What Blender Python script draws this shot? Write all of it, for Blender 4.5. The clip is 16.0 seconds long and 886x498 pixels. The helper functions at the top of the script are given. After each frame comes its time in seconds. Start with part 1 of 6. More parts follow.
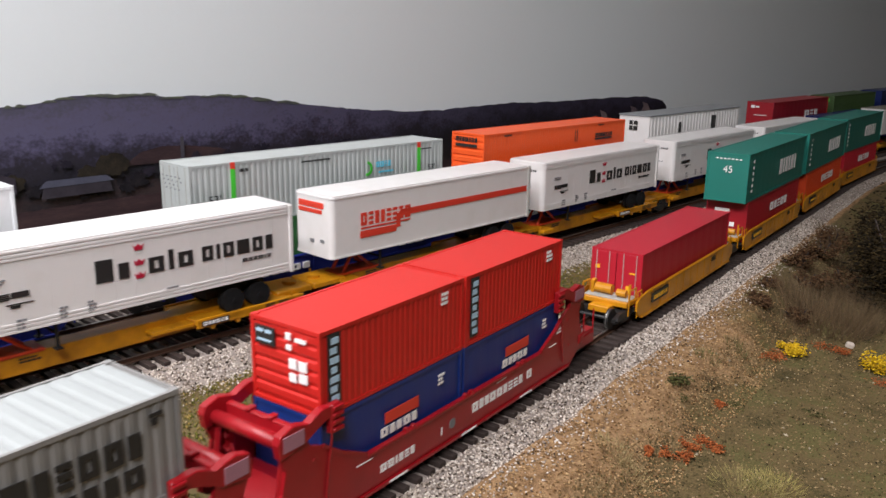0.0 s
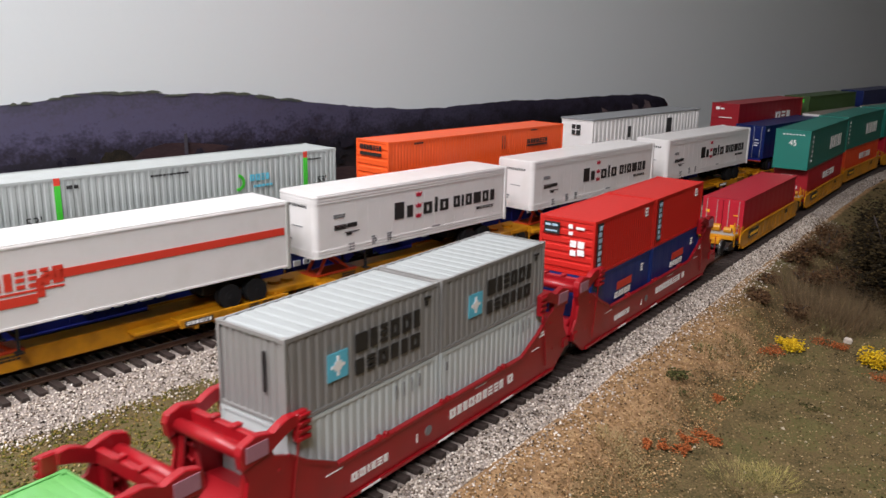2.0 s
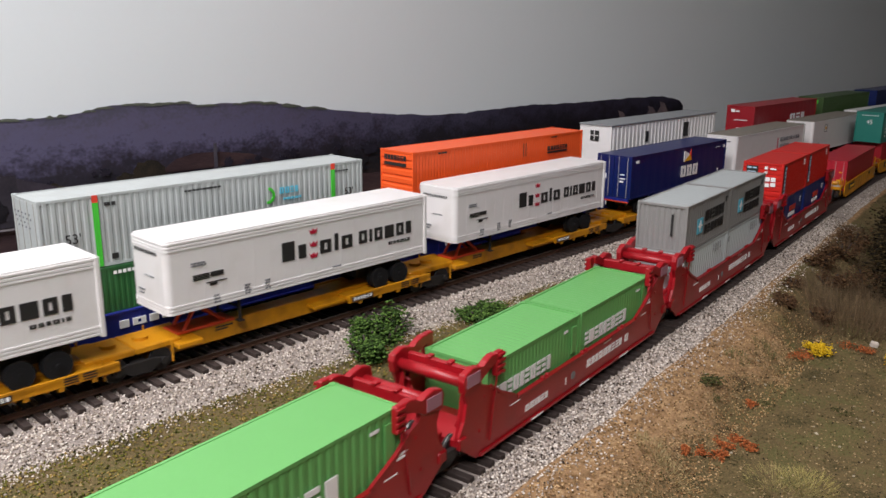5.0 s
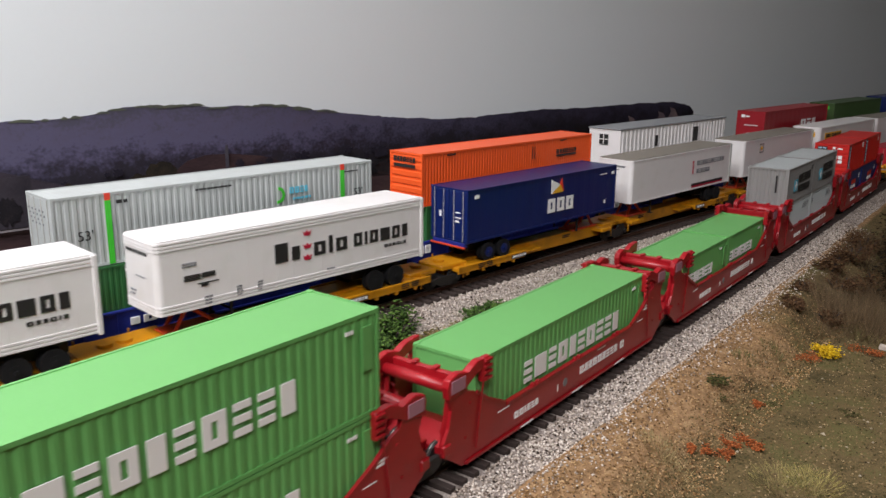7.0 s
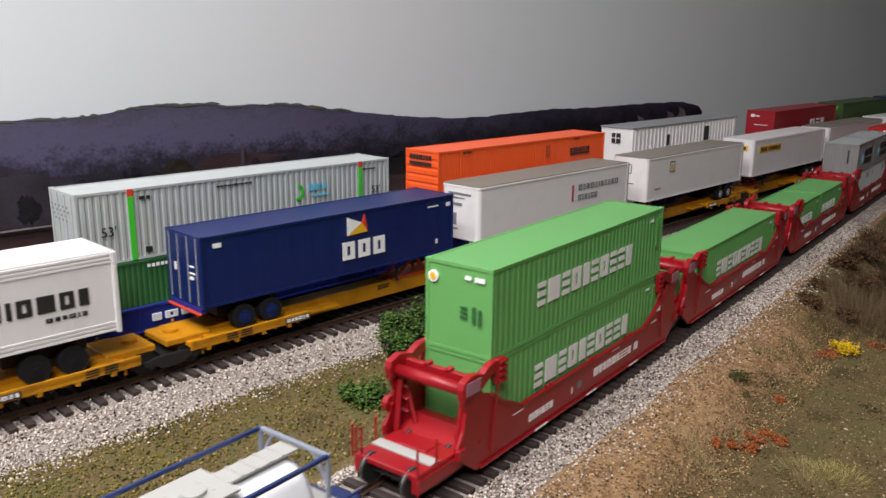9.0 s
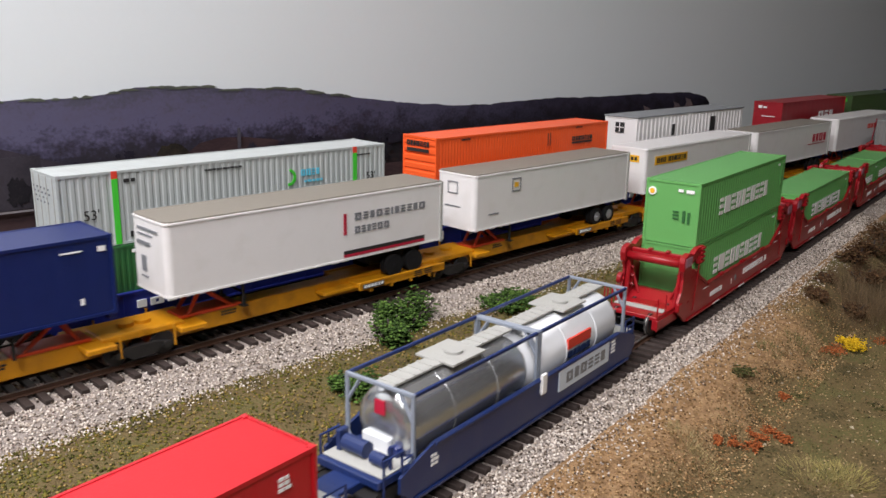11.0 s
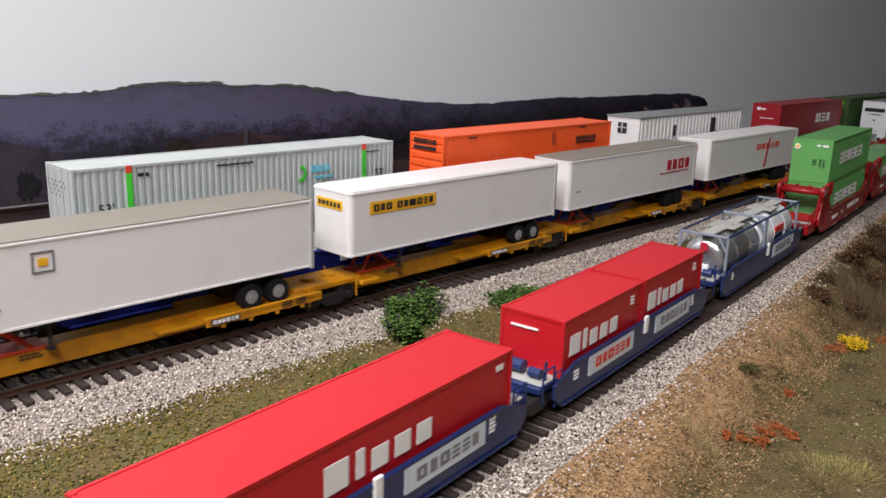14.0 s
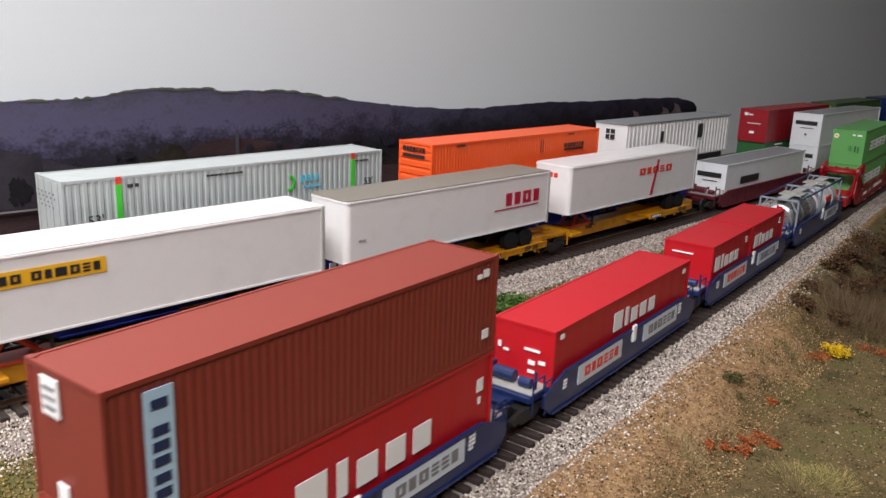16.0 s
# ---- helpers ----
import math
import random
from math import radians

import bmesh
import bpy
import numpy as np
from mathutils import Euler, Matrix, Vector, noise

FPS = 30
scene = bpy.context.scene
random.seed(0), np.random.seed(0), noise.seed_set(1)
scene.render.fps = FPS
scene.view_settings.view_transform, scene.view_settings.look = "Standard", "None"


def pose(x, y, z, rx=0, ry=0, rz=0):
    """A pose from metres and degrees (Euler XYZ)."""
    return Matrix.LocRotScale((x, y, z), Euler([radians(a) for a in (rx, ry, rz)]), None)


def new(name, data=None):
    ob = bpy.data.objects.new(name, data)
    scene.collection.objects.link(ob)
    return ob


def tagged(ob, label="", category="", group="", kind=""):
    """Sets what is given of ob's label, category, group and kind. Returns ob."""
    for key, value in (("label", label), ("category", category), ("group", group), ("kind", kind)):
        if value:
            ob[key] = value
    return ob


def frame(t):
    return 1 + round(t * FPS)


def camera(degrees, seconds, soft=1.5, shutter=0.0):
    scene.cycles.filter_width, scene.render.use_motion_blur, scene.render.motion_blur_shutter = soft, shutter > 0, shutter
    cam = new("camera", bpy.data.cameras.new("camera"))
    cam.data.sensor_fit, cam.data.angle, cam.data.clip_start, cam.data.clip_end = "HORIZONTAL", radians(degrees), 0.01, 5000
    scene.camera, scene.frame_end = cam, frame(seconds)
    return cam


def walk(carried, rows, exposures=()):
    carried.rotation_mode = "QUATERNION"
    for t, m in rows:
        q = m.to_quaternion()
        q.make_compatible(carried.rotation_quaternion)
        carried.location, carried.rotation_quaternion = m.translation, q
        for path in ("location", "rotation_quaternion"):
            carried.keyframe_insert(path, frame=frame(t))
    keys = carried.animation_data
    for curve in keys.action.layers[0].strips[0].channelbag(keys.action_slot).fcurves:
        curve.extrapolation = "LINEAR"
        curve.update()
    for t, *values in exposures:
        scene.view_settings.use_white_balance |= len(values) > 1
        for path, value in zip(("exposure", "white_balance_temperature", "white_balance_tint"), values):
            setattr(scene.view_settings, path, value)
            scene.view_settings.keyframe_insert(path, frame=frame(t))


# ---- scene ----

FT = 0.3048 / 87.1  # one foot at model scale 1:87

cam = camera(56.7, 16.0, soft=1.5, shutter=0.35)
PATH = [  # seconds, x, y, z, pitch, roll, yaw
    (0, 0.1647, 0.0159, 0.1322, -14.35, -0.98, 35.91),
    (0.5, 0.1664, 0.0165, 0.1292, -14.22, -1.00, 36.08),
    (1, 0.1688, 0.0155, 0.1304, -14.44, -1.16, 36.17),
    (1.5, 0.1711, 0.0128, 0.1310, -14.42, -1.05, 36.16),
    (2, 0.1678, 0.0126, 0.1322, -14.49, -0.97, 36.08),
    (2.5, 0.1646, 0.0118, 0.1318, -14.61, -0.98, 36.10),
    (3, 0.1650, 0.0102, 0.1332, -14.62, -0.88, 36.22),
    (3.5, 0.1638, 0.0075, 0.1340, -14.62, -1.01, 36.33),
    (4, 0.1638, 0.0042, 0.1354, -14.62, -1.00, 36.39),
    (4.5, 0.1639, 0.0008, 0.1337, -14.62, -0.77, 36.40),
    (5, 0.1596, -0.0013, 0.1397, -14.64, -0.47, 36.37),
    (7.5, 0.1636, -0.0048, 0.1360, -13.97, -0.65, 37.32),
    (8, 0.1628, -0.0086, 0.1385, -13.94, -0.82, 37.27),
    (8.5, 0.1622, -0.0106, 0.1376, -13.91, -0.70, 37.28),
    (9, 0.1561, -0.0114, 0.1339, -13.96, -0.53, 37.23),
    (9.5, 0.1528, -0.0088, 0.1313, -14.22, -0.48, 37.42),
    (12, 0.1535, 0.0012, 0.1298, -14.73, -1.48, 37.80),
    (12.5, 0.1546, -0.0023, 0.1307, -14.63, -1.58, 37.87),
    (13, 0.1561, -0.0064, 0.1316, -14.79, -1.71, 37.85),
    (13.5, 0.1546, -0.0084, 0.1319, -14.79, -1.88, 37.56),
    (14, 0.1482, -0.0099, 0.1296, -14.66, -1.76, 37.28),
    (14.5, 0.1423, -0.0075, 0.1289, -14.74, -1.98, 37.12),
    (15, 0.1434, -0.0075, 0.1306, -14.90, -2.01, 36.88),
    (15.5, 0.1484, -0.0095, 0.1345, -14.86, -1.88, 36.68),
    (16, 0.1507, -0.0121, 0.1368, -14.84, -2.08, 36.74),
]
walk(cam, [(t, pose(x, y, z, 90 + pitch, roll, yaw)) for t, x, y, z, pitch, roll, yaw in PATH],
     exposures=[(0, 0.0), (2.5, 0.0), (4.5, -0.09), (9.0, -0.09), (11.5, 0.0), (16, 0.0)])

# ---- world and lamps: a closed room with ceiling fixtures ----
world = bpy.data.worlds.new("world")
scene.world = world
world.use_nodes = True
world.node_tree.nodes["Background"].inputs["Color"].default_value = (0.5, 0.55, 0.6, 1)
world.node_tree.nodes["Background"].inputs["Strength"].default_value = 0.02
scene.view_settings.exposure = 0.0
CEILING = 1.25
LAMPS = [  # x, y, height, watts, length along y, width
    (-0.08, -0.20, 0.84, 9.6, 0.50, 0.25),
    (0.54, -0.64, 1.10, 20.5, 0.50, 0.50),
]
for x, y, z, watts, long, wide in LAMPS:
    light = bpy.data.lights.new("ceiling_lamp", "AREA")
    light.shape, light.size, light.size_y, light.energy = "RECTANGLE", wide, long, watts
    light.color = (1.0, 0.96, 0.99)
    lamp = new("ceiling_lamp", light)
    lamp.matrix_world = pose(x, y, z - 0.06)


# ---- materials ----
def lin(r, g, b):
    return tuple((c / 255 / 12.92 if c <= 10 else ((c / 255 + 0.055) / 1.055) ** 2.4) for c in (r, g, b))


def mat(name, rgb, rough=0.45, metal=0.0, var=0.10, scale=140.0, bump=0.15, fine=1500.0, dirt=None, amount=0.0, per=0.0, spec=0.5):
    """Painted or natural surface: base colour varied at two scales, fine relief, optional dirt."""
    m = bpy.data.materials.new(name)
    m.use_nodes = True
    nt = m.node_tree
    b = nt.nodes["Principled BSDF"]
    b.inputs["Roughness"].default_value, b.inputs["Metallic"].default_value = rough, metal
    b.inputs["Specular IOR Level"].default_value = spec
    co = nt.nodes.new("ShaderNodeTexCoord")
    n1 = nt.nodes.new("ShaderNodeTexNoise")
    n1.inputs["Scale"].default_value, n1.inputs["Detail"].default_value = scale, 4
    n2 = nt.nodes.new("ShaderNodeTexNoise")
    n2.inputs["Scale"].default_value, n2.inputs["Detail"].default_value = fine, 3
    for n in (n1, n2):
        nt.links.new(co.outputs["Object"], n.inputs["Vector"])
    mix = nt.nodes.new("ShaderNodeMix")
    mix.data_type = "RGBA"
    mix.inputs["A"].default_value = (*[c * (1 - var) for c in rgb], 1)
    mix.inputs["B"].default_value = (*[min(1, c * (1 + var)) for c in rgb], 1)
    add = nt.nodes.new("ShaderNodeMath")
    add.operation = "MULTIPLY_ADD"
    add.inputs[1].default_value, add.inputs[2].default_value = 0.5, 0.0
    half = nt.nodes.new("ShaderNodeMath")
    half.operation = "MULTIPLY_ADD"
    half.inputs[1].default_value = 0.5
    nt.links.new(n2.outputs["Fac"], add.inputs[0])
    nt.links.new(n1.outputs["Fac"], half.inputs[0])
    nt.links.new(add.outputs[0], half.inputs[2])
    nt.links.new(half.outputs[0], mix.inputs["Factor"])
    out = mix.outputs["Result"]
    if per:
        info = nt.nodes.new("ShaderNodeNewGeometry")
        hsv = nt.nodes.new("ShaderNodeHueSaturation")
        rng = nt.nodes.new("ShaderNodeMapRange")
        rng.inputs["To Min"].default_value, rng.inputs["To Max"].default_value = 1 - per, 1 + per
        nt.links.new(info.outputs["Random Per Island"], rng.inputs["Value"])
        nt.links.new(rng.outputs["Result"], hsv.inputs["Value"])
        nt.links.new(out, hsv.inputs["Color"])
        out = hsv.outputs["Color"]
    if dirt:
        n3 = nt.nodes.new("ShaderNodeTexNoise")
        n3.inputs["Scale"].default_value, n3.inputs["Detail"].default_value = scale * 0.7, 8
        nt.links.new(co.outputs["Object"], n3.inputs["Vector"])
        ramp = nt.nodes.new("ShaderNodeMapRange")
        ramp.inputs["From Min"].default_value, ramp.inputs["From Max"].default_value = 0.48, 0.72
        ramp.inputs["To Max"].default_value = amount
        nt.links.new(n3.outputs["Fac"], ramp.inputs["Value"])
        mx = nt.nodes.new("ShaderNodeMix")
        mx.data_type = "RGBA"
        mx.inputs["B"].default_value = (*dirt, 1)
        nt.links.new(out, mx.inputs["A"])
        nt.links.new(ramp.outputs["Result"], mx.inputs["Factor"])
        out = mx.outputs["Result"]
    nt.links.new(out, b.inputs["Base Color"])
    if bump:
        bp = nt.nodes.new("ShaderNodeBump")
        bp.inputs["Strength"].default_value, bp.inputs["Distance"].default_value = bump, 0.0004
        nt.links.new(n2.outputs["Fac"], bp.inputs["Height"])
        nt.links.new(bp.outputs["Normal"], b.inputs["Normal"])
    return m


def mixed(name, stops, scale, rough=0.9, bump=0.5, fine=900.0, dist=0.001, per=0.0):
    """Ground-like material: several colours along a two-scale noise."""
    m = bpy.data.materials.new(name)
    m.use_nodes = True
    nt = m.node_tree
    b = nt.nodes["Principled BSDF"]
    b.inputs["Roughness"].default_value = rough
    b.inputs["Specular IOR Level"].default_value = 0.2
    co = nt.nodes.new("ShaderNodeTexCoord")
    n1 = nt.nodes.new("ShaderNodeTexNoise")
    n1.inputs["Scale"].default_value, n1.inputs["Detail"].default_value = scale, 6
    n2 = nt.nodes.new("ShaderNodeTexNoise")
    n2.inputs["Scale"].default_value, n2.inputs["Detail"].default_value = fine, 4
    n2.inputs["Roughness"].default_value = 0.7
    for n in (n1, n2):
        nt.links.new(co.outputs["Object"], n.inputs["Vector"])
    src = n1.outputs["Fac"]
    ad = nt.nodes.new("ShaderNodeMath")
    ad.operation = "MULTIPLY_ADD"
    ad.inputs[1].default_value = 0.55
    ha = nt.nodes.new("ShaderNodeMath")
    ha.operation = "MULTIPLY"
    ha.inputs[1].default_value = 0.45
    nt.links.new(n2.outputs["Fac"], ha.inputs[0])
    nt.links.new(src, ad.inputs[0])
    nt.links.new(ha.outputs[0], ad.inputs[2])
    fac = ad.outputs[0]
    if per:
        info = nt.nodes.new("ShaderNodeNewGeometry")
        pm = nt.nodes.new("ShaderNodeMix")
        pm.data_type = "FLOAT"
        pm.inputs["Factor"].default_value = per
        nt.links.new(fac, pm.inputs["A"])
        nt.links.new(info.outputs["Random Per Island"], pm.inputs["B"])
        fac = pm.outputs["Result"]
    ramp = nt.nodes.new("ShaderNodeValToRGB")
    els = ramp.color_ramp.elements
    while len(els) < len(stops):
        els.new(0.5)
    for e, (pos, rgb) in zip(els, stops):
        e.position, e.color = pos, (*rgb, 1)
    nt.links.new(fac, ramp.inputs["Fac"])
    nt.links.new(ramp.outputs["Color"], b.inputs["Base Color"])
    bp = nt.nodes.new("ShaderNodeBump")
    bp.inputs["Strength"].default_value, bp.inputs["Distance"].default_value = bump, dist
    nt.links.new(n2.outputs["Fac"], bp.inputs["Height"])
    nt.links.new(bp.outputs["Normal"], b.inputs["Normal"])
    return m


M = {}
M["white"] = mat("white_paint", (0.77, 0.755, 0.745), 0.38, var=0.03, dirt=(0.62, 0.60, 0.55), amount=0.25)
M["white_cool"] = mat("white_cool", (0.74, 0.76, 0.78), 0.4, var=0.03, dirt=(0.55, 0.53, 0.5), amount=0.2)
M["cdfc"] = mat("pale_grey_paint", lin(172, 178, 177), 0.5, var=0.05, dirt=(0.3, 0.29, 0.27), amount=0.2)
M["orange"] = mat("orange_paint", lin(238, 92, 38), 0.42, var=0.05)
M["roof_tan"] = mat("grey_tan_roof", lin(128, 122, 112), 0.6, var=0.08)
M["roof_grey"] = mat("grey_roof", lin(130, 133, 136), 0.55, var=0.08)
M["navy"] = mat("navy_paint", lin(14, 32, 90), 0.36, var=0.10)
M["blue"] = mat("blue_paint", lin(20, 48, 116), 0.42, var=0.08)
M["royal"] = mat("royal_blue_paint", lin(30, 42, 128), 0.45, var=0.08)
M["wellblue"] = mat("dark_blue_paint", lin(24, 42, 90), 0.42, var=0.10, dirt=lin(90, 90, 100), amount=0.15)
M["genstar"] = mat("bright_red_paint", lin(194, 36, 30), 0.42, var=0.06)
M["kred"] = mat("crimson_paint", lin(184, 22, 34), 0.40, var=0.05)
M["maroon"] = mat("carmine_paint", lin(178, 30, 48), 0.42, var=0.06)
M["darkred"] = mat("dark_red_paint", lin(150, 24, 36), 0.42, var=0.08)
M["brown"] = mat("oxide_brown_paint", lin(128, 50, 38), 0.5, var=0.06)
M["wellred"] = mat("red_oxide_paint", lin(148, 16, 26), 0.38, var=0.10, dirt=lin(112, 22, 28), amount=0.35)
M["tuscan"] = mat("tuscan_red_paint", lin(96, 26, 40), 0.45, var=0.10)
M["green"] = mat("leaf_green_paint", lin(98, 162, 90), 0.36, var=0.05)
M["teal"] = mat("teal_paint", lin(34, 118, 106), 0.42, var=0.07)
M["dkgreen"] = mat("dark_green_paint", lin(44, 96, 52), 0.45, var=0.08)
M["olive"] = mat("olive_green_paint", lin(60, 84, 44), 0.45, var=0.08)
M["maersk"] = mat("silver_grey_paint", lin(132, 131, 129), 0.40, var=0.06)
M["maersk_pale"] = mat("pale_silver_paint", lin(190, 198, 198), 0.45, var=0.05)
M["maersk_roof"] = mat("grey_silver_roof", lin(158, 163, 163), 0.5, var=0.06)
M["yellow"] = mat("yellow_paint", lin(198, 134, 18), 0.40, var=0.12, dirt=lin(120, 76, 18), amount=0.5)
M["hitch"] = mat("orange_red_paint", lin(200, 66, 30), 0.45, var=0.1)
M["black"] = mat("black_paint", (0.02, 0.02, 0.022), 0.45, var=0.2)
M["dark"] = mat("dark_underframe", (0.014, 0.013, 0.013), 0.55, var=0.3)
M["rubber"] = mat("tyre_rubber", (0.009, 0.009, 0.010), 0.8, var=0.25, spec=0.25)
M["hub"] = mat("wheel_hub_grey", (0.45, 0.46, 0.48), 0.35, metal=0.6)
M["steel"] = mat("worn_steel", (0.45, 0.43, 0.40), 0.32, metal=0.9, var=0.2)
M["railside"] = mat("rusty_rail", lin(78, 56, 44), 0.55, metal=0.3, var=0.2)
M["tie"] = mat("brown_tie_plastic", lin(52, 42, 38), 0.7, var=0.25)
M["grey"] = mat("grey_walkway", lin(165, 165, 160), 0.55, var=0.1)
M["frame_grey"] = mat("blue_grey_frame", lin(132, 140, 152), 0.5, var=0.1)
M["silver"] = mat("polished_tank_steel", (0.62, 0.63, 0.64), 0.22, metal=0.85, var=0.05)
M["mark_white"] = mat("white_marking", (0.88, 0.88, 0.87), 0.5, var=0.02, bump=0)
M["mark_black"] = mat("black_marking", (0.02, 0.02, 0.02), 0.5, var=0.1, bump=0)
M["mark_red"] = mat("red_marking", lin(214, 62, 44), 0.5, var=0.03, bump=0)
M["mark_crimson"] = mat("crimson_marking", lin(176, 26, 56), 0.5, var=0.03, bump=0)
M["mark_cyan"] = mat("sky_blue_marking", lin(96, 190, 216), 0.5, var=0.03, bump=0)
M["mark_blue"] = mat("pale_blue_panel", lin(176, 206, 226), 0.5, var=0.03, bump=0)
M["mark_navy"] = mat("navy_marking", lin(30, 46, 84), 0.5, var=0.03, bump=0)
M["mark_yellow"] = mat("yellow_marking", lin(232, 176, 36), 0.5, var=0.03, bump=0)
M["panel"] = mat("pale_sign_panel", lin(206, 216, 226), 0.5, var=0.04, bump=0)
M["notice"] = mat("faded_notice", lin(160, 112, 126), 0.55, var=0.12, scale=900, bump=0)
M["mark_green"] = mat("green_marking", lin(66, 196, 52), 0.5, var=0.03, bump=0)
M["mark_grey"] = mat("grey_marking", lin(120, 122, 126), 0.5, var=0.03, bump=0)
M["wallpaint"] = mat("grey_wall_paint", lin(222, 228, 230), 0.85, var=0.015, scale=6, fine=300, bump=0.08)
# for the unseen walls: darkened to cut the light they bounce back
M["wallpaint_dim"] = mat("low_bounce_wall_paint", lin(128, 122, 116), 0.85, var=0.03, scale=6, fine=300, bump=0.08)
M["ceilpaint"] = mat("white_ceiling_paint", (0.75, 0.75, 0.74), 0.9, var=0.02, scale=5, fine=200)
M["carpet"] = mat("grey_carpet", (0.10, 0.10, 0.11), 0.95, var=0.2, scale=20, fine=400)
M["fascia"] = mat("stained_plywood", (0.22, 0.14, 0.08), 0.6, var=0.2, scale=30)


# ---- mesh helpers ----
def link(name, bm, material, parent=None, label="", smooth=False):
    me = bpy.data.meshes.new(name)
    bmesh.ops.recalc_face_normals(bm, faces=bm.faces[:])
    bm.to_mesh(me)
    bm.free()
    me.materials.append(material)
    if smooth:
        for f in me.polygons:
            f.use_smooth = True
    ob = new(name, me)
    if parent is not None:
        ob.parent = parent
    if label:
        ob["label"] = label
    return ob


def part(name, bm, material, parent, label="", smooth=False):
    return link(name, bm, material, parent, label, smooth)


def again(ob, m, parent=None):
    """Another part on the same mesh, moved by m."""
    o = new(ob.name.split(".")[0], ob.data)
    o.parent = parent or ob.parent
    o.matrix_basis = m
    return o


def box(bm, x0, x1, y0, y1, z0, z1, bevel=0.0):
    vs = [bm.verts.new((x, y, z)) for z in (z0, z1) for y in (y0, y1) for x in (x0, x1)]
    quads = ((0, 2, 3, 1), (4, 5, 7, 6), (0, 1, 5, 4), (2, 6, 7, 3), (0, 4, 6, 2), (1, 3, 7, 5))
    fs = [bm.faces.new([vs[i] for i in q]) for q in quads]
    if bevel:
        es = list({e for f in fs for e in f.edges})
        bmesh.ops.bevel(bm, geom=es, offset=bevel, segments=1, affect="EDGES")
    return bm


def boxes(*rows, bevel=0.0):
    bm = bmesh.new()
    for r in rows:
        box(bm, *r, bevel=bevel)
    return bm


def prism(bm, poly, x0, x1, axis="x"):
    """Extrude a polygon along x (points y, z), y (points x, z) or z (points x, y)."""
    def at(a, b, c):
        return {"x": (c, a, b), "y": (a, c, b), "z": (a, b, c)}[axis]
    lo = [bm.verts.new(at(a, b, x0)) for a, b in poly]
    hi = [bm.verts.new(at(a, b, x1)) for a, b in poly]
    bm.faces.new(lo[::-1])
    bm.faces.new(hi)
    n = len(poly)
    for i in range(n):
        bm.faces.new((lo[i], lo[(i + 1) % n], hi[(i + 1) % n], hi[i]))
    return bm


def rod(bm, p, q, r, seg=8):
    p, q = Vector(p), Vector(q)
    d = (q - p).normalized()
    u = d.orthogonal().normalized()
    v = d.cross(u)
    lo, hi = [], []
    for i in range(seg):
        a = 2 * math.pi * i / seg
        o = u * (r * math.cos(a)) + v * (r * math.sin(a))
        lo.append(bm.verts.new(p + o))
        hi.append(bm.verts.new(q + o))
    bm.faces.new(lo[::-1])
    bm.faces.new(hi)
    for i in range(seg):
        bm.faces.new((lo[i], lo[(i + 1) % seg], hi[(i + 1) % seg], hi[i]))
    return bm


def wave(bm, length, z0, z1, x, side, pitch, depth):
    """A corrugated wall in the y-z plane at x, its ribs standing, proud towards side (+1, -1)."""
    pts = []
    n = max(4, round(length / pitch))
    p = length / n
    for i in range(n):
        y = -length / 2 + i * p
        pts += [(y, 0), (y + 0.28 * p, 0), (y + 0.42 * p, depth), (y + 0.84 * p, depth)]
    pts.append((length / 2, 0))
    lo = [bm.verts.new((x + side * d, y, z0)) for y, d in pts]
    hi = [bm.verts.new((x + side * d, y, z1)) for y, d in pts]
    for i in range(len(pts) - 1):
        bm.faces.new((lo[i], lo[i + 1], hi[i + 1], hi[i]))
    return bm


def wavy_sheet(bm, length, x0, x1, z, pitch, depth):
    """A sheet whose ribs run across it, from end to end in one piece."""
    n = max(4, round(length / pitch))
    p = length / n
    pts = []
    for i in range(n):
        y = -length / 2 + i * p
        pts += [(y, 0), (y + 0.2 * p, 0), (y + 0.35 * p, depth), (y + 0.85 * p, depth)]
    pts.append((length / 2, 0))
    a = [bm.verts.new((x0, y, z + d)) for y, d in pts]
    b = [bm.verts.new((x1, y, z + d)) for y, d in pts]
    for i in range(len(pts) - 1):
        bm.faces.new((a[i], a[i + 1], b[i + 1], b[i]))
    return bm


def thing(name, label, category, group="", kind=""):
    return tagged(new(name), label, category, group, kind)


def blocks(word, height, y, z, gap=0.25):
    """A company name as plain shapes, one for each sign: stems, frames, solid blocks and stacks of three bars. Returns rectangles (y0, y1, z0, z1)."""
    out = []
    for ch in word:
        if ch == " ":
            y += 0.45 * height
            continue
        w = {"i": 0.22, "a": 0.52, "b": 0.66, "c": 0.46, "w": 0.8, "l": 0.22, "T": 0.6, "s": 0.5}[ch] * height
        h = height
        if ch == "a":
            out += [(y, y + w, z + q * h, z + (q + 0.22) * h) for q in (0.0, 0.39, 0.78)]
        elif ch == "b":
            s = 0.24 * h
            out += [(y, y + s, z, z + h), (y + w - s, y + w, z, z + h), (y + s, y + w - s, z + h - s, z + h), (y + s, y + w - s, z, z + s)]
        else:
            out.append((y, y + w, z, z + h * (1.3 if ch in "lT" else 1.0)))
        y += w + 0.21 * height
    return out


def fit_blocks(word, y0, y1, z, height):
    r = blocks(word, height, 0, z)
    k = (y1 - y0) / max(b for _, b, _, _ in r)
    return [(y0 + a * k, y0 + b * k, c, d) for a, b, c, d in r]


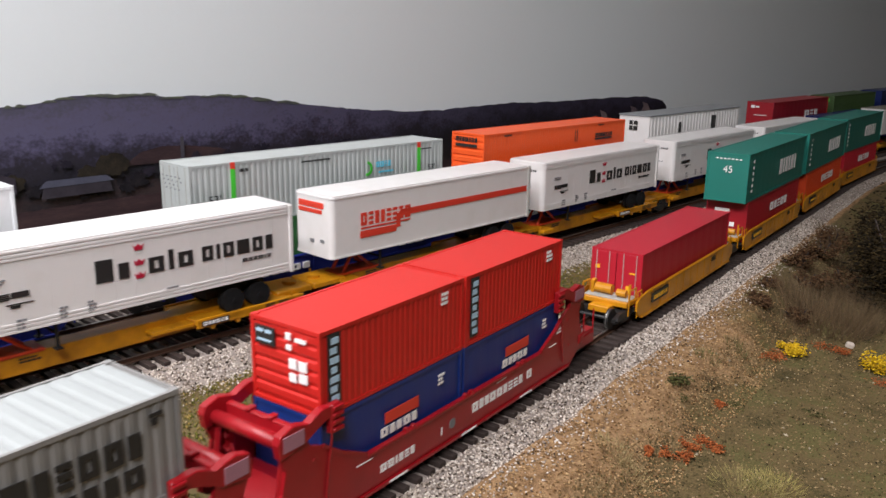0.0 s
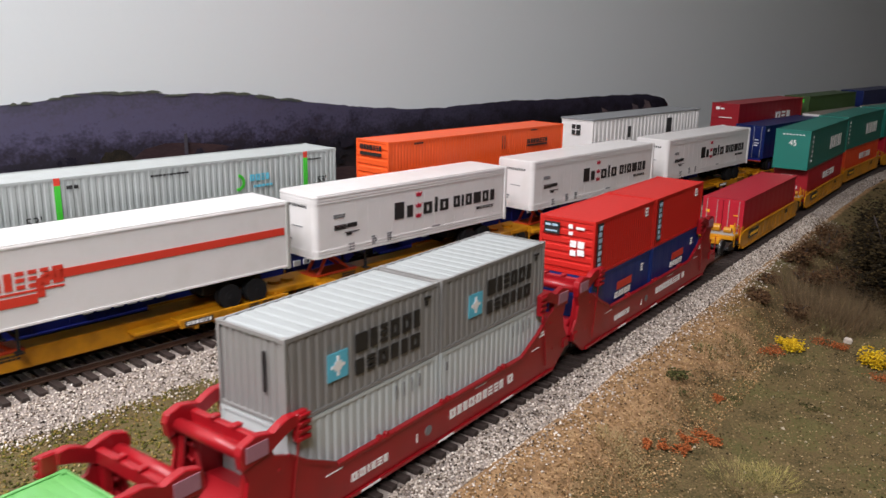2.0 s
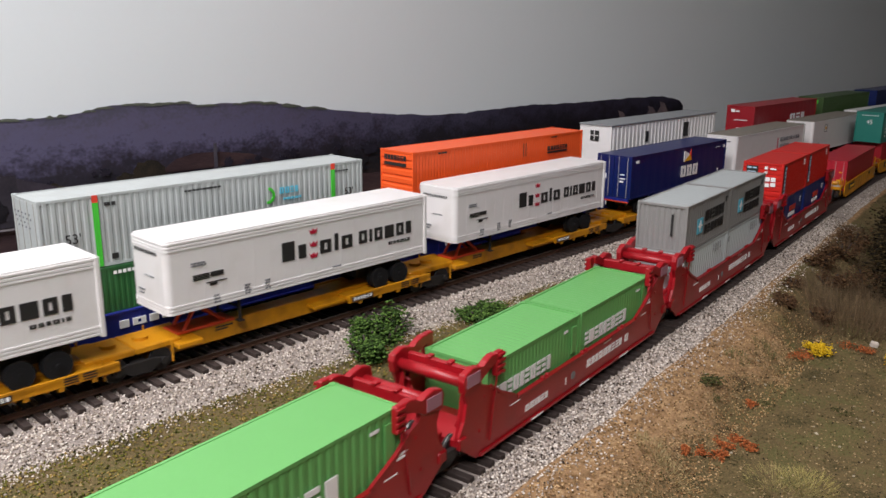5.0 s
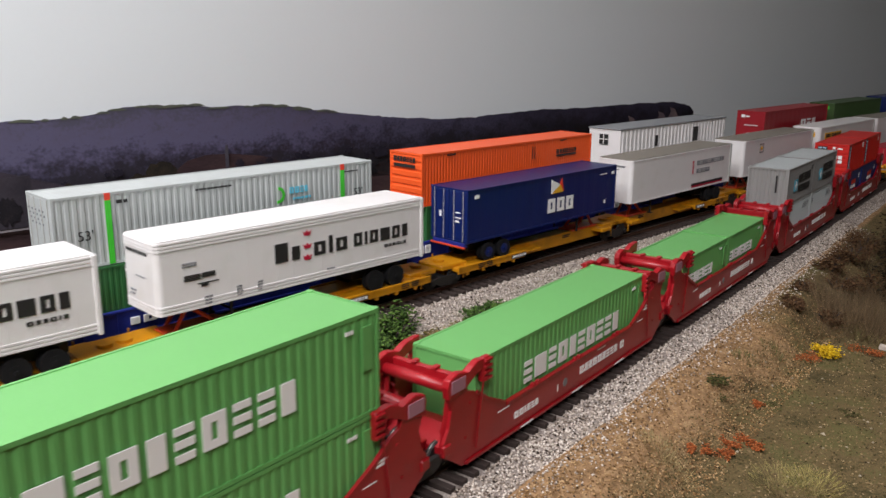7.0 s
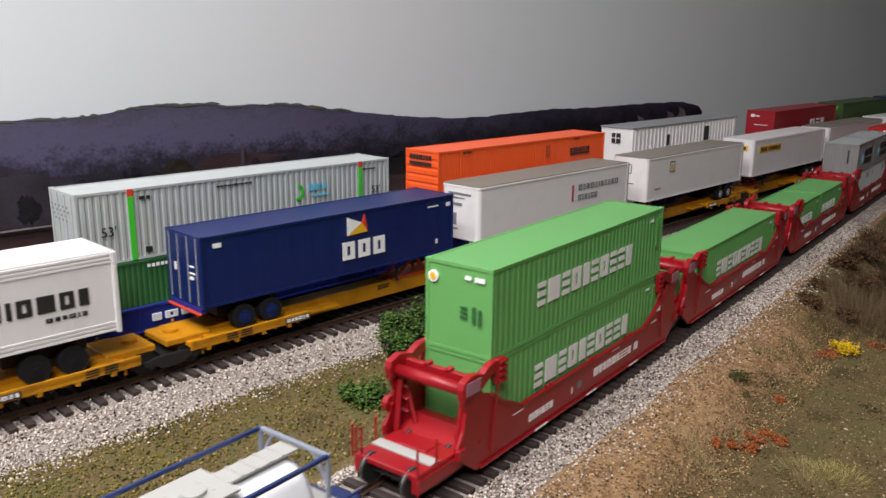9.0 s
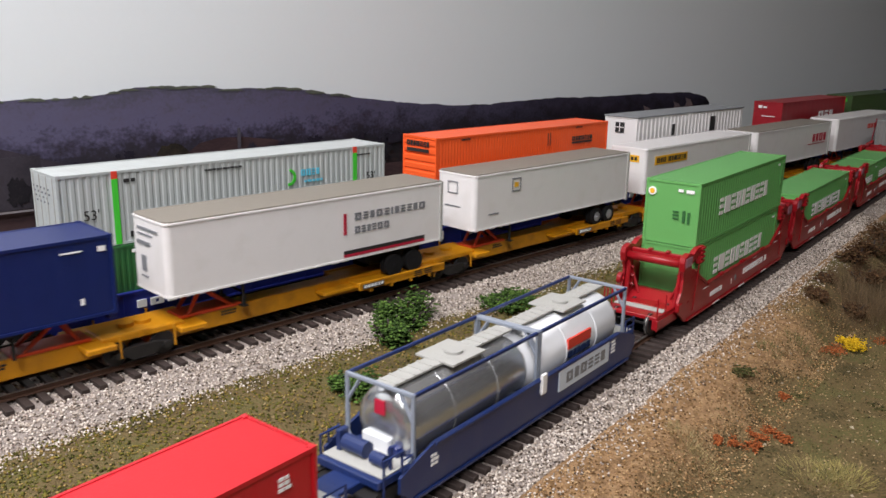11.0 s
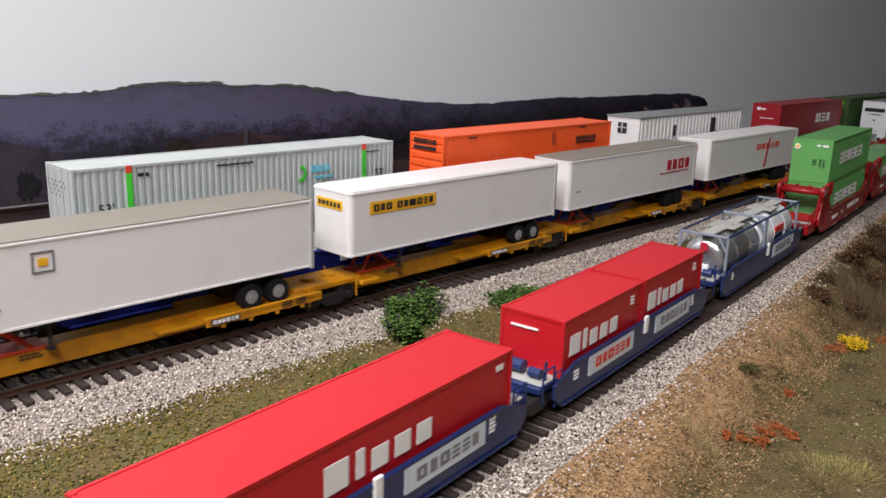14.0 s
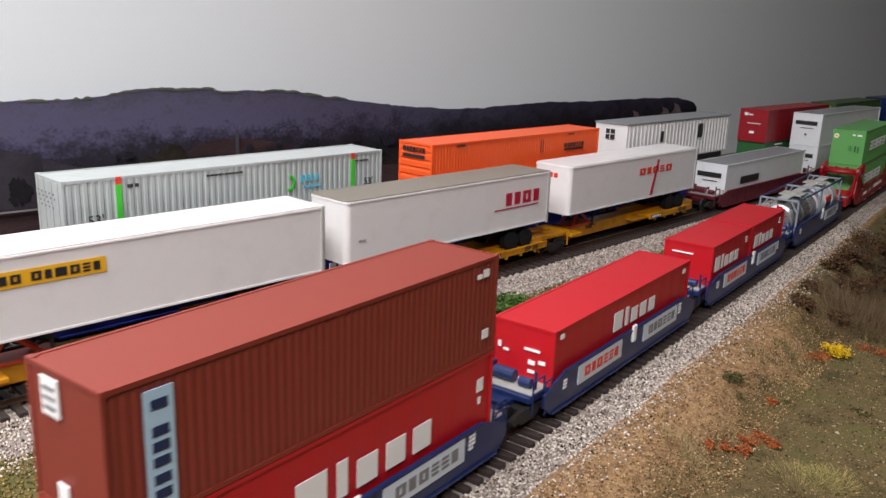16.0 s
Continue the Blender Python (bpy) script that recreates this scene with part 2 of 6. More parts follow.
def plates(parent, rects, make, material, name, label):
    """Flat marks: the larger ones parts of their own, fine print joined."""
    small, first = [], None
    for r in rects:
        if min(r[1] - r[0], r[3] - r[2]) < 0.0019:
            small.append(r)
            continue
        ob = part(name, make(bmesh.new(), r), material, parent, label)
        first = first or ob
    if small:
        bm = bmesh.new()
        for r in small:
            make(bm, r)
        ob = part("fine_print" if name == "marking" and len(small) > 1 else name, bm, material, parent, label)
        if len(small) > 1:
            ob["kind"] = "stuff"
        first = first or ob
    return first


def side_mark(parent, x, rects, material, name="marking", label="", lift=0.00025):
    return plates(parent, rects, lambda bm, r: box(bm, x, x + lift, *r), material, name, label)


def end_mark(parent, y, rects, material, name="marking", label="", lift=0.00025):
    return plates(parent, rects, lambda bm, r: box(bm, r[0], r[1], y - lift, y, r[2], r[3]), material, name, label)


def small_print(y, z, cols, rows, cell, rnd, w=1.0):
    """Lines of unreadable small print as bars."""
    out = []
    for j in range(rows):
        a = y
        for i in range(cols):
            b = a + cell * w * rnd.uniform(0.9, 2.2)
            out.append((a, b, z - j * cell * 1.6, z - j * cell * 1.6 + cell))
            a = b + cell * 0.5
    return out


def lettering(parent, text, size, m, material, name="marking", label=""):
    cu = bpy.data.curves.new(name, "FONT")
    cu.body, cu.size, cu.extrude = text, size, 0.0001
    cu.align_x = "CENTER"
    tmp = bpy.data.objects.new("tmp", cu)
    me = bpy.data.meshes.new_from_object(tmp)
    bpy.data.objects.remove(tmp)
    bpy.data.curves.remove(cu)
    me.materials.clear()
    me.materials.append(material)
    ob = new(name, me)
    ob.parent = parent
    ob.matrix_basis = m
    if label:
        ob["label"] = label
    return ob


ON_SIDE = (90, 0, 90)  # turns lettering to stand on a wall that faces +x
ON_END = (90, 0, 0)  # and on one that faces -y


# ---- tracks: three lines that run straight past the camera and bend to the right far off ----
class Line:
    def __init__(self, x, y, heading, bend_at, bend, rail):
        self.rail = rail
        self.s = np.arange(-2.1, 3.4, 0.01)
        th = radians(heading) + np.clip(self.s - bend_at, 0, 0.9) * bend
        self.th = th
        dx, dy = np.sin(th) * 0.01, np.cos(th) * 0.01
        self.x, self.y = np.cumsum(dx) - dx, np.cumsum(dy) - dy
        self.x += x - np.interp(0, self.s, self.x)
        self.y += y - np.interp(0, self.s, self.y)

    def at(self, s, side=0.0, up=0.0):
        th = float(np.interp(s, self.s, self.th))
        x, y = float(np.interp(s, self.s, self.x)), float(np.interp(s, self.s, self.y))
        return pose(x + side * math.cos(th), y - side * math.sin(th), self.rail + up, 0, 0, -math.degrees(th))


FRONT = Line(0.0, 0.0, 0.0, 0.92, 0.8, -0.0050)
MIDDLE = Line(-0.1678, 0.0018, 7.08, 1.02, 0.3, -0.0020)
BACK = Line(-0.2102, 0.0019, 7.16, 1.42, 0.2, 0.0020)


def near_line(line, x, y):
    """Distance to the right of a line, and the place along it."""
    i = np.argmin((line.x - x) ** 2 + (line.y - y) ** 2)
    return (x - line.x[i]) * math.cos(line.th[i]) - (y - line.y[i]) * math.sin(line.th[i]), line.s[i]


# ---- the room ----
WALL_AT, WALL_TURN = Vector((-0.33, 0.38, 0)), 10.0
WALL = Matrix.Translation(WALL_AT) @ pose(0, 0, 0, 0, 0, -WALL_TURN)  # x away from the wall, y along it


def room():
    lo, hi, deep, floor_z = -2.6, 3.2, 3.4, -1.10
    for name, r in (
        ("wall_west", (-0.10, 0.0, lo - 0.1, hi + 0.1, floor_z, CEILING)),
        ("wall_east", (deep, deep + 0.1, lo - 0.1, hi + 0.1, floor_z, CEILING)),
        ("wall_south", (0.0, deep, lo - 0.1, lo, floor_z, CEILING)),
        ("wall_north", (0.0, deep, hi, hi + 0.1, floor_z, CEILING)),
    ):
        # only the west wall shows; the others are darker to deepen the shadows
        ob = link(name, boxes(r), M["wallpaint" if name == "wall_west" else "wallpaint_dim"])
        ob.matrix_world = WALL
        tagged(ob, "smooth matt grey painted room wall", "wall", kind="structure")
    ob = link("ceiling", boxes((-0.1, deep + 0.1, lo - 0.1, hi + 0.1, CEILING, CEILING + 0.1)), M["ceilpaint"])
    ob.matrix_world = WALL
    tagged(ob, "plain white painted ceiling", "ceiling", kind="structure")
    ob = link("floor", boxes((-0.1, deep + 0.1, lo - 0.1, hi + 0.1, floor_z - 0.1, floor_z)), M["carpet"])
    ob.matrix_world = WALL
    tagged(ob, "dark grey carpeted floor", "floor", kind="structure")
    glow = bpy.data.materials.new("lamp_diffuser")
    glow.use_nodes = True
    b = glow.node_tree.nodes["Principled BSDF"]
    b.inputs["Emission Color"].default_value = (0.96, 0.97, 1.0, 1)
    b.inputs["Emission Strength"].default_value = 2.0
    for x, y, z, watts, long, wide in LAMPS:
        t = thing("ceiling_light", "white ceiling light with a flat diffuser", "lamp", "ceiling lights")
        t.matrix_world = pose(x, y, z)
        w, d = wide / 2 + 0.02, long / 2 + 0.02
        if z > CEILING - 0.1:
            t.matrix_world = pose(x, y, CEILING)
        part("frame", boxes((-w, w, -d, d, -0.05, -0.001), bevel=0.004), M["ceilpaint"], t)
        if z < CEILING - 0.1:
            for k in (-1, 1):
                part("hanger", rod(bmesh.new(), (0, k * d * 0.7, -0.002), (0, k * d * 0.7, CEILING - z), 0.004, 8), M["grey"], t)
        part("diffuser", boxes((-w + 0.02, w - 0.02, -d + 0.02, d - 0.02, -0.056, -0.05)), glow, t)


room()


# ---- printed hill scene on the wall ----
def noise_ramp(name, stops, scale, stretch=1.0, rough=0.6, fade=None):
    m = mixed(name, stops, scale, rough=rough, bump=0.0, fine=scale * 7)
    if fade:
        nt = m.node_tree
        b = nt.nodes["Principled BSDF"]
        src = b.inputs["Base Color"].links[0].from_socket
        tc = nt.nodes.new("ShaderNodeTexCoord")
        xyz = nt.nodes.new("ShaderNodeSeparateXYZ")
        nt.links.new(tc.outputs["Object"], xyz.inputs["Vector"])
        mr = nt.nodes.new("ShaderNodeMapRange")
        mr.inputs["From Min"].default_value, mr.inputs["From Max"].default_value = fade[0], fade[1]
        nt.links.new(xyz.outputs["Y"], mr.inputs["Value"])
        mx = nt.nodes.new("ShaderNodeMix")
        mx.data_type, mx.blend_type = "RGBA", "MULTIPLY"
        mx.inputs["B"].default_value = (*fade[2], 1)
        nt.links.new(mr.outputs["Result"], mx.inputs["Factor"])
        nt.links.new(src, mx.inputs["A"])
        nt.links.new(mx.outputs["Result"], b.inputs["Base Color"])
    if stretch != 1.0:
        nt = m.node_tree
        mp = nt.nodes.new("ShaderNodeMapping")
        mp.inputs["Scale"].default_value = (1, 1, stretch)
        co = next(n for n in nt.nodes if n.type == "TEX_COORD")
        nt.links.new(co.outputs["Object"], mp.inputs["Vector"])
        for n in nt.nodes:
            if n.type == "TEX_NOISE":
                nt.links.new(mp.outputs["Vector"], n.inputs["Vector"])
    return m


def print_material():
    """The printed hillside: dark scrub below, hazy purple slopes above, with ragged woods between, darker along the wall."""
    m = bpy.data.materials.new("printed_hillside")
    m.use_nodes = True
    nt = m.node_tree
    b = nt.nodes["Principled BSDF"]
    b.inputs["Roughness"].default_value = 0.55
    co = nt.nodes.new("ShaderNodeTexCoord")
    xyz = nt.nodes.new("ShaderNodeSeparateXYZ")
    nt.links.new(co.outputs["Object"], xyz.inputs["Vector"])
    height = nt.nodes.new("ShaderNodeMapRange")
    height.inputs["From Min"].default_value, height.inputs["From Max"].default_value = 0.020, 0.092
    nt.links.new(xyz.outputs["Z"], height.inputs["Value"])
    fac = height.outputs["Result"]
    for scale, amount, stretch in ((24, 0.40, 2.0), (95, 0.46, 1.5), (380, 0.44, 1.2)):
        mp = nt.nodes.new("ShaderNodeMapping")
        mp.inputs["Scale"].default_value = (1, 1, stretch)
        n = nt.nodes.new("ShaderNodeTexNoise")
        n.inputs["Scale"].default_value, n.inputs["Detail"].default_value = scale, 5
        nt.links.new(co.outputs["Object"], mp.inputs["Vector"])
        nt.links.new(mp.outputs["Vector"], n.inputs["Vector"])
        add = nt.nodes.new("ShaderNodeMath")
        add.operation = "MULTIPLY_ADD"
        add.inputs[1].default_value = amount
        nt.links.new(n.outputs["Fac"], add.inputs[0])
        nt.links.new(fac, add.inputs[2])
        fac = add.outputs[0]
    less = nt.nodes.new("ShaderNodeMath")
    less.operation = "SUBTRACT"
    less.inputs[1].default_value = 0.65
    nt.links.new(fac, less.inputs[0])
    ramp = nt.nodes.new("ShaderNodeValToRGB")
    stops = ((0.05, lin(52, 40, 42)), (0.22, lin(26, 24, 31)), (0.42, lin(38, 35, 48)), (0.54, lin(62, 58, 80)), (0.68, lin(86, 83, 110)), (0.84, lin(84, 80, 104)), (1.0, lin(74, 72, 88)))
    els = ramp.color_ramp.elements
    while len(els) < len(stops):
        els.new(0.5)
    for e, (pos, rgb) in zip(els, stops):
        e.position, e.color = pos, (*rgb, 1)
    nt.links.new(less.outputs[0], ramp.inputs["Fac"])
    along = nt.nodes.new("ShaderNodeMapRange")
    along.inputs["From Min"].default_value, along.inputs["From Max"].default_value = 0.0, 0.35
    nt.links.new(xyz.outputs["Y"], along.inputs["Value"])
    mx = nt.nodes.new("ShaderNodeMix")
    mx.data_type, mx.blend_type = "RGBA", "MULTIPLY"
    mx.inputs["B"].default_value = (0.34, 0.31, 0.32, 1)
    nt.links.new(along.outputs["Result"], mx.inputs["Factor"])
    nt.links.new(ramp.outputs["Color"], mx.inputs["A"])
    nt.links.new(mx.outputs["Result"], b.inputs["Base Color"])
    return m


def sheet(name, pts, x, material, parent):
    """A flat printed shape: outline points (y, z) at x in front of the wall."""
    bm = bmesh.new()
    prism(bm, pts, x - 0.0002, x)
    ob = part(name, bm, material, parent)
    return ob


def backdrop():
    rnd = random.Random(4)
    t = thing("backdrop", "printed landscape of purple hills, trees and fields on the wall", "backdrop", kind="structure")
    t.matrix_world = WALL
    ridge = [(-0.70, 0.082), (-0.40, 0.088), (-0.20, 0.086), (-0.126, 0.0873), (-0.107, 0.0874), (-0.09, 0.0892), (-0.072, 0.0928),
             (-0.025, 0.0924), (0.0, 0.0896), (0.036, 0.0904), (0.075, 0.0848), (0.106, 0.0805), (0.152, 0.0748), (0.216, 0.0695),
             (0.258, 0.0691), (0.312, 0.071), (0.353, 0.0715), (0.426, 0.0703), (0.53, 0.0708), (0.601, 0.0696), (0.635, 0.0636), (0.644, 0.0577)]
    ys, zs = [a for a, _ in ridge], [b for _, b in ridge]
    top = []
    y = -0.70
    while y < 0.644:
        top.append((y, float(np.interp(y, ys, zs)) + 0.0012 * noise.noise((y * 60, 0, 0)) + 0.0007 * noise.noise((y * 260, 3, 0))))
        y += 0.004
    top.append((0.646, 0.056))
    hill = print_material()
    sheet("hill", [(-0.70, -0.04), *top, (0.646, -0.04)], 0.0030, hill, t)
    crest = noise_ramp("printed_crest", [(0.3, lin(70, 71, 80)), (0.55, lin(92, 97, 82)), (0.8, lin(76, 76, 90))], 120)
    for i in range(60):
        a = rnd.uniform(-0.3, 0.10)
        z = float(np.interp(a, [p for p, _ in top], [q for _, q in top]))
        w, h = rnd.uniform(0.002, 0.008), rnd.uniform(0.0004, 0.0011)
        sheet("crest_tree", [(a - w, z - 0.0010), (a - 0.5 * w, z + 0.6 * h), (a, z + h), (a + 0.6 * w, z + 0.4 * h), (a + w, z - 0.0010)], 0.0032 + 0.000004 * i, crest, t)
    field = noise_ramp("printed_field", [(0.3, lin(38, 30, 34)), (0.5, lin(58, 44, 47)), (0.7, lin(76, 58, 58))], 30, 6)
    sheet("field", [(-0.70, -0.04), (-0.70, 0.020), (-0.15, 0.020), (-0.10, 0.022), (-0.03, 0.024), (0.10, 0.026), (0.3, 0.022), (0.6, 0.02), (0.6, -0.04)], 0.0042, field, t)
    sheet("field", [(-0.042, 0.045), (-0.03, 0.0535), (-0.015, 0.0565), (0.006, 0.0555), (0.03, 0.052), (0.05, 0.045)], 0.0042, field, t)
    tree = noise_ramp("printed_tree", [(0.3, lin(14, 14, 18)), (0.55, lin(30, 28, 34)), (0.75, lin(52, 46, 44))], 130)
    autumn = noise_ramp("printed_autumn_tree", [(0.3, lin(22, 20, 22)), (0.55, lin(46, 41, 34)), (0.75, lin(72, 62, 44))], 150)
    hazy = noise_ramp("printed_hazy_tree", [(0.3, lin(26, 24, 32)), (0.55, lin(38, 35, 46)), (0.75, lin(54, 50, 62))], 160)
    for i in range(150):
        y = rnd.uniform(-0.36, 0.20)
        z = rnd.uniform(0.026, 0.050)
        r = rnd.uniform(0.0012, 0.0042)
        pts = []
        for k in range(30):
            a = 2 * math.pi * k / 30
            q = r * (1 + 0.45 * noise.noise((math.cos(a) * 2.2 + i, math.sin(a) * 2.2, i * 3.0)) + rnd.uniform(-0.3, 0.3))
            pts.append((y + 1.3 * q * math.cos(a), z + q * math.sin(a)))
        sheet("tree", pts, 0.0046 + 0.000003 * i, hazy if z > 0.040 else tree, t)
    for i, (y, z, r) in enumerate(((-0.050, 0.047, 0.0095), (-0.066, 0.043, 0.006), (-0.115, 0.040, 0.007))):
        pts = []
        for k in range(26):
            a = 2 * math.pi * k / 26
            q = r * (1 + 0.22 * noise.noise((math.cos(a) * 2 + i * 9, math.sin(a) * 2, 50.0)) + rnd.uniform(-0.12, 0.12))
            pts.append((y + 1.25 * q * math.cos(a), z + 0.8 * q * math.sin(a)))
        sheet("tree", pts, 0.0054 + 0.00004 * i, autumn, t)
    roof = noise_ramp("printed_roof", [(0.3, lin(44, 40, 48)), (0.7, lin(66, 60, 70))], 50)
    wallm = noise_ramp("printed_house_wall", [(0.3, lin(40, 37, 44)), (0.7, lin(62, 58, 66))], 60)
    sheet("house_roof", [(-0.23, 0.034), (-0.23, 0.060), (-0.165, 0.062), (-0.112, 0.044), (-0.112, 0.034)], 0.0070, roof, t)
    sheet("house_wall", [(-0.23, 0.022), (-0.23, 0.054), (-0.136, 0.054), (-0.134, 0.022)], 0.0072, wallm, t)
    sheet("shed", [(-0.098, 0.029), (-0.096, 0.037), (-0.054, 0.038), (-0.052, 0.030)], 0.0070, wallm, t)
    sheet("shed_roof", [(-0.099, 0.036), (-0.094, 0.0405), (-0.056, 0.041), (-0.051, 0.037)], 0.0072, noise_ramp("printed_shed_roof", [(0.3, lin(66, 68, 84)), (0.7, lin(86, 88, 104))], 60), t)
    for i in range(3):
        y = (-0.215, -0.18, -0.15)[i]
        pts = [(y + 0.007 * math.cos(a) * (1 + 0.2 * math.sin(3 * a + i) + rnd.uniform(-0.2, 0.2)), 0.033 + 0.008 * math.sin(a) * (1 + rnd.uniform(-0.25, 0.25))) for a in [2 * math.pi * k / 40 for k in range(40)]]
        sheet("tree", pts, 0.0075 + 0.0001 * i, tree, t)
    sheet("pole", [(-0.0022, 0.044), (-0.0018, 0.0625), (0.0006, 0.0628), (0.0008, 0.044)], 0.0070, noise_ramp("printed_pole", [(0.3, lin(58, 56, 66)), (0.7, lin(84, 80, 88))], 90), t)
    road = noise_ramp("printed_road", [(0.3, lin(110, 106, 112)), (0.7, lin(140, 134, 136))], 60)
    sheet("road", [(-0.5, 0.0195), (-0.5, 0.0212), (-0.13, 0.0215), (-0.13, 0.0203)], 0.0078, road, t)
    wisp = noise_ramp("printed_pale_rock", [(0.3, lin(80, 72, 84)), (0.6, lin(120, 104, 104)), (0.8, lin(150, 130, 122))], 90)
    for a, b, h in ((0.50, 0.040, 0.018), (0.56, 0.048, 0.012), (0.585, 0.050, 0.014)):
        pts = [(a, b), (a + 0.008, b + h * 0.6), (a + 0.004, b + h), (a + 0.016, b + h * 0.8), (a + 0.022, b + h * 0.3), (a + 0.026, b)]
        sheet("pale_rock", pts, 0.0042, wisp, t)


backdrop()


# ---- the ground ----
def land(x, y):
    """Height of the ground without the ballast."""
    d, s = near_line(FRONT, x, y)
    n = 0.0022 * noise.noise((x * 22, y * 22, 0)) + 0.0012 * noise.noise((x * 70, y * 70, 4))
    if d >= 0:
        z = float(np.interp(d, [0, 0.026, 0.034, 0.050, 0.066, 0.10, 0.2, 0.5], [-0.015, -0.015, -0.0118, -0.0165, -0.0285, -0.0330, -0.0350, -0.038]))
        k = min(1.0, max(0.0, (d - 0.03) / 0.02))
        return z + n * (0.35 + 0.8 * k)
    m, _ = near_line(MIDDLE, x, y)
    b, _ = near_line(BACK, x, y)
    edge = min(abs(d), abs(m), abs(b))
    base = -0.0118 if m > 0 else -0.010
    return (base + n * 0.6) if edge > 0.036 else base - 0.0035 * min(1, (0.036 - edge) / 0.01)


def soil_material():
    m = mixed("dry_grass_turf", [(0.30, lin(48, 42, 28)), (0.42, lin(82, 74, 46)), (0.50, lin(114, 96, 66)), (0.58, lin(92, 90, 52)), (0.72, lin(142, 120, 86))], 48, fine=900, bump=0.9, dist=0.0014)
    nt = m.node_tree
    b = nt.nodes["Principled BSDF"]
    grass = b.inputs["Base Color"].links[0].from_socket
    n2 = [n for n in nt.nodes if n.type == "TEX_NOISE"][1]
    ramp = nt.nodes.new("ShaderNodeValToRGB")
    els = ramp.color_ramp.elements
    els.new(0.5)
    for e, (pos, rgb) in zip(els, ((0.3, lin(118, 92, 64)), (0.5, lin(156, 124, 90)), (0.72, lin(180, 150, 112)))):
        e.position, e.color = pos, (*rgb, 1)
    n3 = nt.nodes.new("ShaderNodeTexNoise")
    n3.inputs["Scale"].default_value, n3.inputs["Detail"].default_value = 240, 8
    co = next(n for n in nt.nodes if n.type == "TEX_COORD")
    nt.links.new(co.outputs["Object"], n3.inputs["Vector"])
    nt.links.new(n3.outputs["Fac"], ramp.inputs["Fac"])
    at = nt.nodes.new("ShaderNodeAttribute")
    at.attribute_name = "bare"
    mul = nt.nodes.new("ShaderNodeMath")
    mul.operation = "MULTIPLY_ADD"
    mul.inputs[1].default_value = 1.2
    nt.links.new(n2.outputs["Fac"], mul.inputs[0])
    nt.links.new(at.outputs["Fac"], mul.inputs[2])
    mr = nt.nodes.new("ShaderNodeMapRange")
    mr.inputs["From Min"].default_value, mr.inputs["From Max"].default_value = 0.95, 1.25
    nt.links.new(mul.outputs[0], mr.inputs["Value"])
    mx = nt.nodes.new("ShaderNodeMix")
    mx.data_type = "RGBA"
    nt.links.new(mr.outputs["Result"], mx.inputs["Factor"])
    nt.links.new(grass, mx.inputs["A"])
    nt.links.new(ramp.outputs["Color"], mx.inputs["B"])
    nt.links.new(mx.outputs["Result"], b.inputs["Base Color"])
    return m


def ground():
    xs = np.concatenate([np.arange(-0.62, -0.13, 0.012), np.arange(-0.13, 0.17, 0.004), np.arange(0.17, 0.92, 0.02)])
    ys = np.concatenate([np.arange(-1.95, 0.1, 0.03), np.arange(0.1, 0.75, 0.005), np.arange(0.75, 2.6, 0.02)])
    verts, bare = [], []
    for y in ys:
        for x in xs:
            verts.append((x, y, land(x, y)))
            d, s = near_line(FRONT, x, y)
            k = float(np.interp(d, [-1, -0.045, -0.034, 0.02, 0.034, 0.050, 0.068, 0.085], [0.0, 0.10, 0.4, 0.6, 0.85, 0.75, 0.35, 0.0]))
            k -= 0.75 * min(1.0, max(0.0, (y - 0.42) / 0.14)) * (1.0 if d > 0.036 else 0.0)
            k += 0.30 * noise.noise((x * 40, y * 40, 9))
            bare.append(min(1, max(0, k)))
    inv = WALL.inverted()
    n = len(xs)
    faces = []
    for j in range(len(ys) - 1):
        for i in range(n - 1):
            if (inv @ Vector(verts[j * n + i])).x > -0.04:
                faces.append((j * n + i, j * n + i + 1, (j + 1) * n + i + 1, (j + 1) * n + i))
    me = bpy.data.meshes.new("ground")
    me.from_pydata(verts, [], faces)
    at = me.attributes.new("bare", "FLOAT", "POINT")
    at.data.foreach_set("value", bare)
    for f in me.polygons:
        f.use_smooth = True
    me.materials.append(soil_material())
    ob = new("ground", me)
    tagged(ob, "model scenery of dry grass turf and bare tan dirt", "ground", kind="structure")
    t = link("benchwork", boxes((0.002, 1.15, -2.35, 2.05, -0.16, -0.06), bevel=0.004), M["fascia"])
    t.matrix_world = WALL
    tagged(t, "stained plywood layout benchwork below the scenery", "benchwork", kind="structure")


ground()


